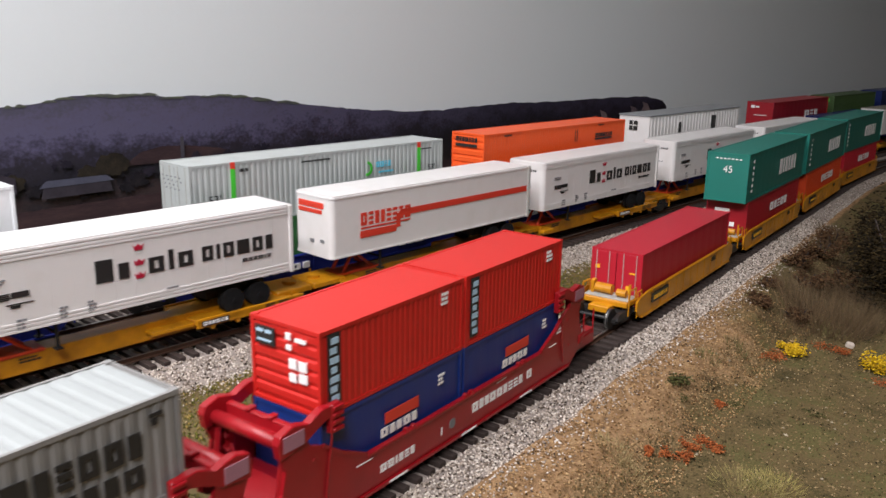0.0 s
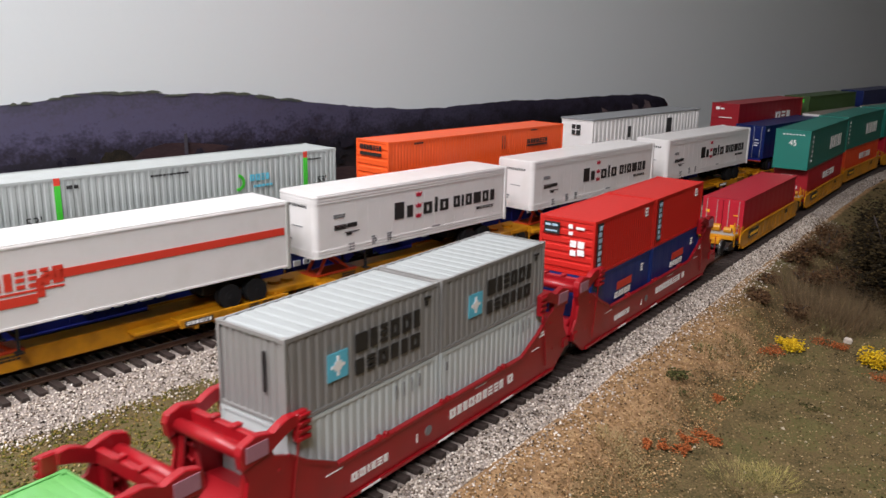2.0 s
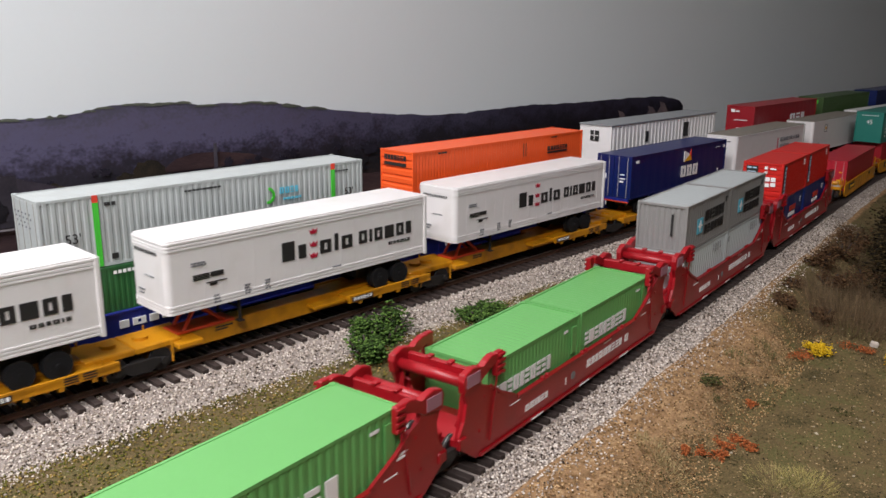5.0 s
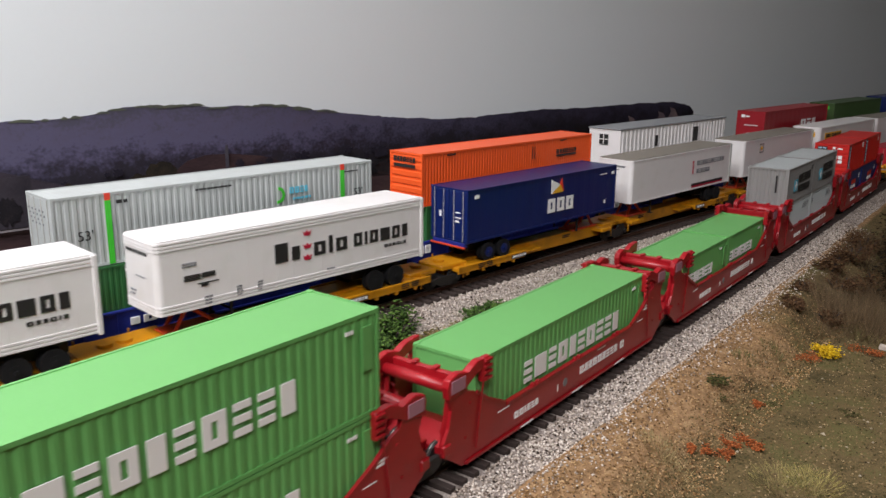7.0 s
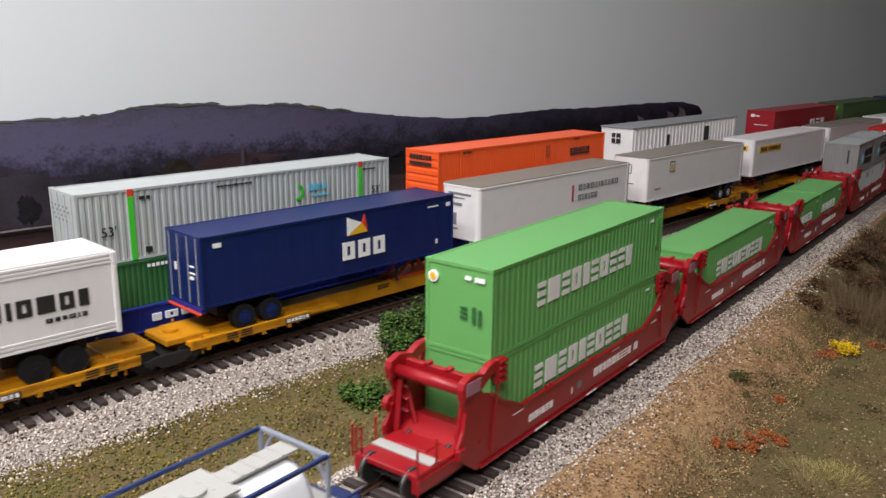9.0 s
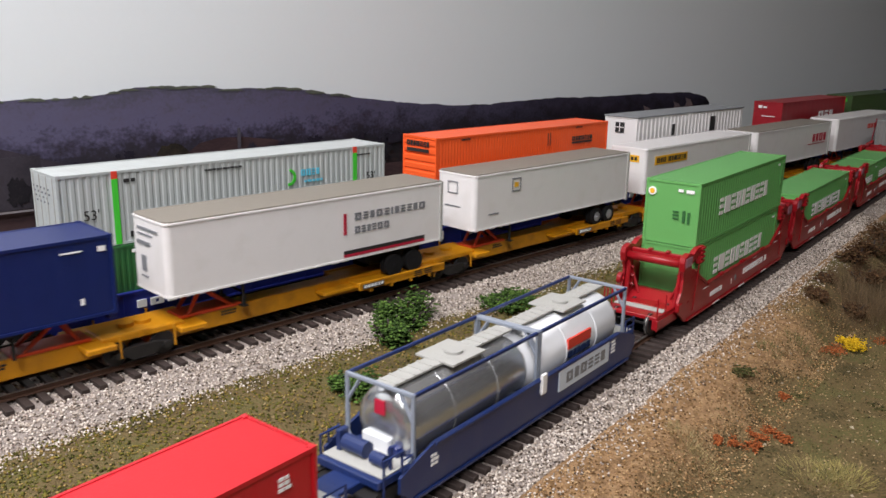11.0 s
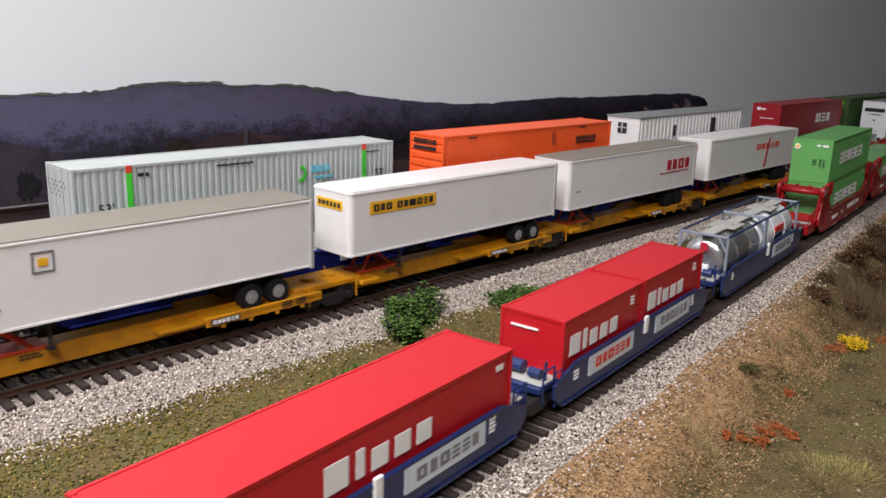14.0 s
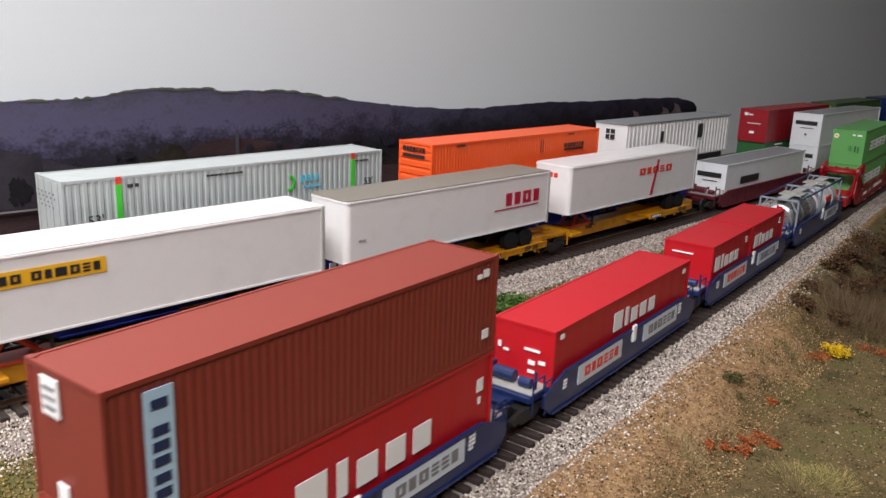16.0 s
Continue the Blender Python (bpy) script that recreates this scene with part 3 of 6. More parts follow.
def grains(name, pts, radii, material, label, category, flat=0.8, seed=1, parent=None):
    """Thousands of small stones or crumbs in one mesh: eight-sided, each squashed and turned at random."""
    rs = np.random.RandomState(seed)
    n = len(pts)
    base = np.array([(1, 0, 0), (0, 1, 0), (-1, 0, 0), (0, -1, 0), (0, 0, 1), (0, 0, -1)], float)
    tri = np.array([(0, 1, 4), (1, 2, 4), (2, 3, 4), (3, 0, 4), (1, 0, 5), (2, 1, 5), (3, 2, 5), (0, 3, 5)])
    a = rs.uniform(0, 2 * np.pi, n)
    v = np.repeat(base[None], n, 0) * rs.uniform(0.65, 1.25, (n, 6, 1))
    v[:, :, 2] *= flat
    v += rs.uniform(-0.22, 0.22, v.shape)
    c, s = np.cos(a)[:, None], np.sin(a)[:, None]
    x, y = v[:, :, 0] * c - v[:, :, 1] * s, v[:, :, 0] * s + v[:, :, 1] * c
    v = np.stack([x, y, v[:, :, 2]], 2) * np.asarray(radii)[:, None, None] + np.asarray(pts)[:, None, :]
    f = (tri[None] + 6 * np.arange(n)[:, None, None]).reshape(-1)
    me = bpy.data.meshes.new(name)
    me.vertices.add(6 * n)
    me.vertices.foreach_set("co", v.reshape(-1))
    me.loops.add(len(f))
    me.loops.foreach_set("vertex_index", f)
    me.polygons.add(len(f) // 3)
    me.polygons.foreach_set("loop_start", np.arange(0, len(f), 3))
    me.update(calc_edges=True)
    me.validate()
    me.materials.append(material)
    ob = new(name, me)
    if parent is not None:
        ob.parent = parent
        ob["kind"] = "stuff"
        return ob
    return tagged(ob, label, category, kind="stuff")


BED = [(-0.037, -0.0105), (-0.0195, -0.0040), (0.0195, -0.0040), (0.037, -0.0105)]  # ballast: side, up from the rail head


def bed_height(side):
    return float(np.interp(side, [a for a, _ in BED], [b for _, b in BED]))


M["ballast"] = mixed("pale_granite_ballast", [(0.12, lin(80, 70, 64)), (0.32, lin(136, 125, 118)), (0.55, lin(170, 160, 152)), (0.85, lin(204, 196, 188))], 300, fine=1400, bump=1.0, dist=0.0012)
M["stone"] = mixed("granite_grains", [(0.08, lin(44, 36, 32)), (0.22, lin(112, 99, 88)), (0.45, lin(176, 164, 151)), (0.72, lin(202, 191, 179)), (0.95, lin(232, 225, 216))], 500, fine=2500, bump=0.2, per=0.85)


def track(line, name, s0, s1):
    t = thing(name, "brown-tied model railway track with weathered rails on pale ballast", "track", kind="structure")
    bm = bmesh.new()
    rows = []
    s = s0
    while s <= s1:
        m = line.at(s)
        rows.append([bm.verts.new(m @ Vector((a, 0, b + 0.0003 * noise.noise((s * 300, a * 300, 1))))) for a, b in [(-0.040, -0.02), *BED, (0.040, -0.02)]])
        s += 0.01
    for p, q in zip(rows, rows[1:]):
        for i in range(len(p) - 1):
            bm.faces.new((p[i], p[i + 1], q[i + 1], q[i]))
    part("ballast_bed", bm, M["ballast"], t)
    prof = [(-0.0013, -0.0021), (-0.0013, -0.0018), (-0.0003, -0.0016), (-0.0003, -0.0007), (-0.0006, -0.0005), (-0.0006, 0), (0.0006, 0), (0.0006, -0.0005), (0.0003, -0.0007), (0.0003, -0.0016), (0.0013, -0.0018), (0.0013, -0.0021)]
    for side in (-0.00825, 0.00825):
        bm = bmesh.new()
        rows = []
        s = s0
        while s <= s1:
            m = line.at(s)
            rows.append([bm.verts.new(m @ Vector((side + a, 0, b))) for a, b in prof])
            s += 0.02
        for p, q in zip(rows, rows[1:]):
            for i in range(len(p) - 1):
                bm.faces.new((p[i], p[i + 1], q[i + 1], q[i]))
        r = part("rail", bm, M["railside"], t, "weathered rail with a bright head")
        bm = bmesh.new()
        rows = []
        s = s0
        while s <= s1:
            m = line.at(s)
            rows.append([bm.verts.new(m @ Vector((side + a, 0, 0.00006))) for a in (-0.00055, 0.00055)])
            s += 0.02
        for p, q in zip(rows, rows[1:]):
            bm.faces.new((p[0], p[1], q[1], q[0]))
        part("rail_head", bm, M["steel"], r)
    return t


def ties(line, t, s0, s1):
    bm = boxes((-0.0188, 0.0188, -0.00155, 0.00155, -0.0048, -0.0021), bevel=0.0002)
    first = None
    s, rnd = s0, random.Random(7)
    while s < s1:
        m = line.at(s) @ pose(rnd.uniform(-0.0003, 0.0003), 0, rnd.uniform(-0.0001, 0.0001), 0, 0, rnd.uniform(-0.8, 0.8))
        if first is None:
            first = part("tie", bm, M["tie"], t)
            first.matrix_basis = m
        else:
            again(first, m)
        s += 0.0068


def scatter(line, spans, seed):
    rs = np.random.RandomState(seed)
    out = []
    for a, b, lo, hi, n in spans:
        ss = a + (b - a) * rs.rand(n) ** 1.35
        for s, d in zip(ss, rs.uniform(lo, hi, n)):
            h = bed_height(d)
            out.append(line.at(s) @ Vector((d, 0, h + rs.uniform(-0.0001, 0.0004))))
    return [tuple(p) for p in out]


T_FRONT = track(FRONT, "track_front", -1.95, 2.5)
T_MIDDLE = track(MIDDLE, "track_middle", -1.95, 2.5)
T_BACK = track(BACK, "track_back", -1.95, 2.5)


# ---- rolling stock ----
RIDERS = []  # thing, line, place along it at the start, height over the rail head


def ride(ob, line, s, up=0.0):
    ob.matrix_world = line.at(s, 0, up)
    RIDERS.append((ob, line, s, up))
    return ob


RND = random.Random(21)


def container(label, feet, high, material, line, s, up, wide=8.0, ribs="fine", doors=False, roof=None, frame=None, group="", name="container", posts=True, top="flat", end="flat"):
    """A shipping container: origin at the middle of its floor."""
    L, H, W = feet * FT, high, wide * FT
    t = thing(name, label, "container", group)
    frame, roof = frame or material, roof or material
    l, w = L / 2, W / 2
    pitch, depth = {"fine": (0.0026, 0.00022), "wide": (0.0034, 0.00034), "bold": (0.0060, 0.0009), "smooth": (0.012, 0.00008)}[ribs]
    part("body", boxes((-w + 0.0012, w - 0.0012, -l + 0.001, l - 0.001, 0.0004, H - 0.0006)), material, t)
    for k in (-1, 1):
        bm = wave(bmesh.new(), L - 0.0024, 0.0010, H - 0.0012, k * (w - 0.0006), k, pitch, depth)
        part("side_wall", bm, material, t)
    if top == "flat":
        bm = boxes((-w + 0.001, w - 0.001, -l + 0.001, l - 0.001, H - 0.0009, H - 0.0003))
    else:
        bm = wavy_sheet(bmesh.new(), L - 0.003, -w + 0.001, w - 0.001, H - 0.00055, {"fine": 0.0030, "wide": 0.0052}[top], {"fine": 0.00007, "wide": 0.00022}[top])
    part("roof", bm, roof, t)
    bm = bmesh.new()
    for k in (-1, 1):
        a, b = sorted((k * w, k * (w - 0.0010)))
        box(bm, a, b, -l + 0.0008, l - 0.0008, H - 0.0013, H - 0.0001)
        box(bm, a, b, -l + 0.0008, l - 0.0008, 0.0001, 0.0012)
        a, b = sorted((k * l, k * (l - 0.0009)))
        box(bm, -w + 0.0008, w - 0.0008, a, b, H - 0.0013, H - 0.0001)
        box(bm, -w + 0.0008, w - 0.0008, a, b, 0.0001, 0.0012)
    part("frame", bm, frame, t)
    if posts:
        first = None
        for kx in (-1, 1):
            for ky in (-1, 1):
                m = pose(kx * (w - 0.0006), ky * (l - 0.0006), 0)
                if first is None:
                    first = part("corner_post", boxes((-0.00065, 0.00065, -0.00065, 0.00065, 0.0, H), bevel=0.00012), frame, t)
                    first.matrix_basis = m
                else:
                    again(first, m)
        first = None
        for kx in (-1, 1):
            for ky in (-1, 1):
                for z in (0.0007, H - 0.0007):
                    m = pose(kx * (w - 0.00095), ky * (l - 0.00095), z)
                    if first is None:
                        first = part("corner_casting", boxes((-0.00105, 0.00105, -0.00105, 0.00105, -0.0008, 0.0008), bevel=0.00015), frame, t)
                        first.matrix_basis = m
                    else:
                        again(first, m)
    if doors:
        for k in (-1, 1):
            a, b = sorted((k * 0.0002, k * (w - 0.0012)))
            d = part("door", boxes((a, b, -l - 0.0001, -l + 0.0006, 0.0013, H - 0.0014), bevel=0.0001), material, t)
            for f in (0.28, 0.78):
                x = k * w * f
                bm = rod(bmesh.new(), (x, -l - 0.0003, 0.001), (x, -l - 0.0003, H - 0.001), 0.00022, 6)
                part("lock_rod", bm, M["grey"], d)
    else:
        if end == "flat":
            bm = boxes((-w + 0.0010, w - 0.0010, -l + 0.0003, -l + 0.0011, 0.0010, H - 0.0010))
        elif end == "ribs":
            bm = bmesh.new()
            n = 6
            p = (H - 0.0030) / n
            pts = []
            for i in range(n):
                z = 0.0015 + i * p
                pts += [(z, 0.0008), (z + 0.2 * p, 0.0008), (z + 0.35 * p, 0.0002), (z + 0.9 * p, 0.0002)]
            pts.append((0.0015 + n * p, 0.0008))
            a = [bm.verts.new((-w + 0.0010, -l + d, z)) for z, d in pts]
            b = [bm.verts.new((w - 0.0010, -l + d, z)) for z, d in pts]
            for i in range(len(pts) - 1):
                bm.faces.new((a[i], a[i + 1], b[i + 1], b[i]))
        else:
            bm = wave(bmesh.new(), W - 0.0022, 0.0010, H - 0.0012, l - 0.0008, 1, 0.0030, 0.0004)
            bmesh.ops.rotate(bm, verts=bm.verts[:], cent=(0, 0, 0), matrix=Matrix.Rotation(-math.pi / 2, 3, "Z"))
        part("end_wall", bm, material, t)
    ride(t, line, s, up)
    return t, l, w, H


def wheelset(parent, y, z, r=0.0052, x=0.00825, axle=True):
    bm = bmesh.new()
    for k in (-1, 1):
        rod(bm, (k * (x - 0.0006), y, z), (k * (x + 0.0012), y, z), r, 16)
    rod(bm, (-x, y, z), (x, y, z), 0.0009, 6)
    w = part("wheelset", bm, M["dark"], parent)
    for k in (-1, 1):
        part("tread", rod(bmesh.new(), (k * (x + 0.0001), y, z), (k * (x + 0.0004), y, z), r + 0.0001, 20), M["steel"], w)
    return w


def truck(parent, y):
    """Two-axle truck at y, its wheels on the rails."""
    bm = bmesh.new()
    for k in (-1, 1):
        a, b = sorted((k * 0.0105, k * 0.0124))
        poly = [(y - 0.0125, 0.0042), (y - 0.0125, 0.0060), (y - 0.0060, 0.0074), (y + 0.0060, 0.0074), (y + 0.0125, 0.0060), (y + 0.0125, 0.0042), (y + 0.0080, 0.0046), (y + 0.0042, 0.0020), (y - 0.0042, 0.0020), (y - 0.0080, 0.0046)]
        prism(bm, poly, a, b)
        for j in (-1, 1):
            rod(bm, (k * 0.0118, y + j * 0.0101, 0.0052), (k * 0.0131, y + j * 0.0101, 0.0052), 0.0016, 8)
        for j in (-0.0018, 0.0, 0.0018):
            rod(bm, (k * 0.0117, y + j, 0.0022), (k * 0.0117, y + j, 0.0062), 0.0008, 6)
    box(bm, -0.011, 0.011, y - 0.003, y + 0.003, 0.003, 0.0068)
    t = part("truck", bm, M["dark"], parent, "black two-axle truck")
    for j in (-1, 1):
        wheelset(t, y + j * 0.0101, 0.0052)
    return t


def span(k, a, b):
    """The pair k * a, k * b in rising order."""
    return tuple(sorted((k * a, k * b)))


def red_well(line, s, label, first=False, last=False):
    """Well car unit: sides that rise to an open tower at each end, with a cross beam, corner guides and brackets."""
    t = thing("well_car", label, "well car", "red well cars")
    c = M["wellred"]
    half = [(0.0535, 0.0152), (0.0655, 0.0212), (0.0725, 0.0262), (0.0768, 0.0278), (0.0792, 0.0325), (0.0830, 0.0340), (0.0885, 0.0330), (0.0882, 0.0285), (0.0862, 0.0238), (0.0876, 0.0175), (0.0905, 0.0130), (0.0905, 0.0085), (0.0868, 0.0062), (0.0800, 0.0012)]
    poly = half + [(-a, b) for a, b in reversed(half)]
    for k in (-1, 1):
        sd = part("side_sill", prism(bmesh.new(), poly, *span(k, 0.0146, 0.0158)), c, t)
        a, b = span(k, 0.0157, 0.0166)
        part("flange", boxes((a, b, -0.0530, 0.0530, 0.0141, 0.0154), (a, b, -0.078, 0.078, 0.0010, 0.0024), bevel=0.0002), c, sd)
        for y in (-0.034, -0.0305, -0.0005, 0.0030, 0.0360, 0.0395):
            part("lug", boxes((*span(k, 0.0148, 0.0165), y - 0.0009, y + 0.0009, 0.0150, 0.0164), bevel=0.0003), c, sd)
        for j in (-1, 1):
            arm = [(0.0893, 0.0328), (0.0884, 0.0352), (0.0838, 0.0366), (0.0800, 0.0358), (0.0776, 0.0346), (0.0752, 0.0364), (0.0722, 0.0374), (0.0690, 0.0372), (0.0690, 0.0338), (0.0730, 0.0332), (0.0768, 0.0312), (0.0790, 0.0296), (0.0885, 0.0282)]
            bm = prism(bmesh.new(), [(j * y, z) for y, z in arm], *span(k, 0.0138, 0.0166))
            bmesh.ops.bevel(bm, geom=bm.edges[:], offset=0.0003, segments=1, affect="EDGES")
            part("guide_arm", bm, c, sd)
            bm = boxes((*span(k, 0.0144, 0.0168), *span(j, 0.0650, 0.0694), 0.0284, 0.0374), bevel=0.0004)
            for q in (0.0296, 0.0318, 0.0340, 0.0362):
                box(bm, *span(k, 0.0166, 0.0175), *span(j, 0.0646, 0.0688), q - 0.0006, q + 0.0006, bevel=0.0002)
            part("guide", bm, c, sd)
            part("tie_rod", rod(bmesh.new(), (k * 0.0163, j * 0.0686, 0.0290), (k * 0.0163, j * 0.0722, 0.0050), 0.00032, 6), c, sd)
            bm = prism(bmesh.new(), [(j * 0.0540, 0.0148), (j * 0.0655, 0.0206), (j * 0.0725, 0.0256), (j * 0.0720, 0.0266), (j * 0.0650, 0.0217), (j * 0.0533, 0.0160)], *span(k, 0.0157, 0.0164))
            part("flange", bm, c, sd)
            part("bolster_end", boxes((*span(k, 0.0150, 0.0166), *span(j, 0.0868, 0.0912), 0.0085, 0.0128), bevel=0.0005), c, sd)
            for y, z in ((0.0755, 0.0230), (0.0780, 0.0110)):
                part("rivet", rod(bmesh.new(), (k * 0.0157, j * y, z), (k * 0.0162, j * y, z), 0.0006, 8), c, sd)
    for j in (-1, 1):
        bm = rod(bmesh.new(), (-0.0140, j * 0.0853, 0.0312), (0.0140, j * 0.0853, 0.0312), 0.0021, 16)
        beam = part("cross_beam", bm, c, t, smooth=True)
        bm = boxes((-0.0140, 0.0140, *span(j, 0.0790, 0.0812), 0.0300, 0.0342), (-0.0140, 0.0140, *span(j, 0.0800, 0.0850), 0.0300, 0.0308), bevel=0.0003)
        part("beam_web", bm, c, beam)
        for q in (-0.0045, 0.0045):
            part("lug", boxes((q - 0.0011, q + 0.0011, *span(j, 0.0786, 0.0816), 0.0340, 0.0352), bevel=0.0003), c, beam)
        bm = bmesh.new()
        prism(bm, [(j * 0.0718, 0.0125), (j * 0.0780, 0.0136), (j * 0.0870, 0.0094), (j * 0.0870, 0.0070), (j * 0.0718, 0.0070)], -0.0132, 0.0132)
        box(bm, -0.0055, 0.0055, *span(j, 0.0860, 0.0945), 0.0075, 0.0105, bevel=0.0003)
        part("end_sill", bm, c, t)
        for k in (-1, 1):
            bm = boxes((*span(k, 0.0122, 0.0146), *span(j, 0.0796, 0.0822), 0.0080, 0.0305), bevel=0.0003)
            rod(bm, (k * 0.0128, j * 0.0872, 0.0100), (k * 0.0134, j * 0.0845, 0.0290), 0.0011, 6)
            rod(bm, (k * 0.0085, j * 0.0820, 0.0120), (k * 0.0125, j * 0.0812, 0.0215), 0.0008, 6)
            for q in (0.0155, 0.0200, 0.0245):
                rod(bm, (k * 0.0112, j * 0.0830, q), (k * 0.0140, j * 0.0830, q + 0.0007), 0.0007, 6)
            part("tower_post", bm, c, t)
    bm = bmesh.new()
    for i in range(9):
        y = -0.064 + 0.016 * i
        box(bm, -0.0146, 0.0146, y - 0.0010, y + 0.0010, 0.0018, 0.0040)
    part("floor_beams", bm, c, t)
    truck(t, -0.0950)
    if last:
        truck(t, 0.0950)
    for j, on in ((-1, first), (1, last)):
        if not on:
            continue
        bm = bmesh.new()
        y0, y1 = sorted((j * 0.0850, j * 0.1080))
        box(bm, -0.0130, 0.0130, y0, y1, 0.0080, 0.0100, bevel=0.0003)
        for k in (-1, 1):
            a, b = sorted((k * 0.0105, k * 0.0135))
            box(bm, a, b, y0, y1, 0.0035, 0.0085, bevel=0.0003)
            for q in (0.0980, 0.1075):
                rod(bm, (k * 0.0128, j * q, 0.0030), (k * 0.0128, j * q, 0.0190), 0.0004, 6)
        part("end_platform", bm, c, t)
        bm = rod(bmesh.new(), (-0.0172, j * 0.0872, 0.0190), (-0.0150, j * 0.0872, 0.0190), 0.0030, 16)
        part("brake_wheel", rod(bm, (-0.0180, j * 0.0872, 0.0190), (-0.0140, j * 0.0872, 0.0190), 0.0009, 8), c, t)
        for x in (-0.0105, -0.0065):
            part("post", rod(bmesh.new(), (x - 0.004, j * 0.1075, 0.0080), (x - 0.004, j * 0.1075, 0.0195), 0.0004, 6), c, t)
        y0, y1 = sorted((j * 0.0960, j * 0.1005))
        part("walkway", boxes((-0.0125, 0.0125, y0, y1, 0.0100, 0.0108), bevel=0.0002), M["grey"], t, "pale grey walkway grating")
    # lettering bars on the side that shows
    side_mark(t, 0.0158, fit_blocks("bccbbcaac b", 0.004, 0.046, 0.0072, 0.0034), M["mark_white"], label="white company lettering bars")
    side_mark(t, 0.0158, fit_blocks("bbicac", -0.047, -0.030, 0.0062, 0.0026), M["mark_white"])
    rects = [(-0.058, -0.051, 0.0128, 0.0131), (0.020, 0.027, 0.0131, 0.0134), (0.060, 0.066, 0.0150, 0.0153), (-0.015, -0.0145, 0.006, 0.009)]
    side_mark(t, 0.0158, rects + small_print(0.066, 0.0205, 3, 2, 0.0008, RND), M["mark_white"])
    side_mark(t, 0.0158, [(-0.0875, -0.0800, 0.0302, 0.0346), (0.0800, 0.0875, 0.0302, 0.0346)], M["notice"], label="faded pinkish notice plate", lift=0.0011)
    bm = rod(bmesh.new(), (0.0157, -0.0085, 0.0080), (0.0160, -0.0085, 0.0080), 0.0018, 14)
    part("emblem", bm, M["mark_grey"], t)
    side_mark(t, 0.0158, [(-0.0635 + 0.02 * i, -0.0545 + 0.02 * i, 0.0014, 0.0021) for i in (1, 3, 5)], M["mark_white"], label="white reflective strips", lift=0.0010)
    ride(t, line, s)
    return t


def plain_well(line, s, label, c, half, top, group, panels=False, drop=0.0, plates=True, signs=2):
    """Well car unit with low straight sides, end platforms and brake gear."""
    t = thing("well_car", label, "well car", group)
    q = half - 0.012
    poly = [(-half + 0.006, 0.0012), (half - 0.006, 0.0012), (half, 0.0060), (half, 0.0110), (half - 0.004, 0.0125), (q - 0.004, top), (-q + 0.004, top), (-half + 0.004, 0.0125), (-half, 0.0110), (-half, 0.0060)]
    for k in (-1, 1):
        a, b = sorted((k * 0.0147, k * 0.0157))
        sd = part("side_sill", prism(bmesh.new(), poly, a, b), c, t)
        a, b = sorted((k * 0.0156, k * 0.0164))
        bm = boxes((a, b, -q + 0.004, q - 0.004, top - 0.0012, top), (a, b, -half + 0.006, half - 0.006, 0.0012, 0.0024), bevel=0.0002)
        if not panels:
            n = 11
            for i in range(n):
                y = -q + 0.008 + (2 * q - 0.016) * i / (n - 1)
                box(bm, a, (a + b) / 2 if k > 0 else b, y - 0.0005, y + 0.0005, 0.002, top - 0.001)
        part("flange", bm, c, sd)
    for j in (-1, 1):
        bm = bmesh.new()
        y0, y1 = sorted((j * (q - 0.001), j * (half + 0.006)))
        box(bm, -0.0125, 0.0125, y0, y1, 0.0085, 0.0112, bevel=0.0003)
        y0, y1 = sorted((j * half, j * (half + 0.012)))
        box(bm, -0.0055, 0.0055, y0, y1, 0.0060, 0.0092, bevel=0.0003)
        part("end_platform", bm, c, t)
        for k in (-1, 1):
            bm = rod(bmesh.new(), (k * 0.0128, j * (half + 0.004), 0.004), (k * 0.0128, j * (half + 0.004), 0.0175), 0.0004, 6)
            rod(bm, (k * 0.0128, j * (half - 0.004), 0.0105), (k * 0.0128, j * (half - 0.004), 0.0175), 0.0004, 6)
            rod(bm, (k * 0.0128, j * (half + 0.004), 0.0172), (k * 0.0128, j * (half - 0.004), 0.0172), 0.0004, 6)
            part("handrail", bm, c, t)
        part("walkway", boxes((-0.0120, 0.0120, *sorted((j * (q + 0.002), j * (half + 0.004))), 0.0112, 0.0117), bevel=0.0001), M["grey"], t, "pale grey walkway grating")
        for k in (-1, 1):
            bm = bmesh.new()
            for y in (half - 0.0060, half - 0.0015):
                rod(bm, (k * 0.0150, j * y, 0.0022), (k * 0.0150, j * y, 0.0165), 0.0003, 6)
            for z in (0.0030, 0.0062, 0.0094, 0.0126, 0.0160):
                rod(bm, (k * 0.0150, j * (half - 0.0060), z), (k * 0.0150, j * (half - 0.0015), z), 0.0003, 6)
            part("ladder", bm, c, t)
    bm = bmesh.new()
    rod(bm, (-0.008, -half + 0.002, 0.0145), (0.001, -half + 0.002, 0.0145), 0.0026, 12)
    rod(bm, (0.004, -half + 0.001, 0.0138), (0.009, -half + 0.001, 0.0138), 0.0020, 12)
    box(bm, -0.0105, -0.0085, -half, -half + 0.004, 0.0115, 0.0185, bevel=0.0003)
    rod(bm, (0.0105, -half + 0.0015, 0.0115), (0.0105, -half + 0.0015, 0.0190), 0.0006, 6)
    part("brake_gear", bm, c, t)
    bm = bmesh.new()
    for i in range(8):
        y = -q + 0.006 + (2 * q - 0.012) * i / 7
        box(bm, -0.0147, 0.0147, y - 0.0010, y + 0.0010, 0.0018, 0.0040)
    part("floor_beams", bm, c, t)
    truck(t, -half - 0.006)
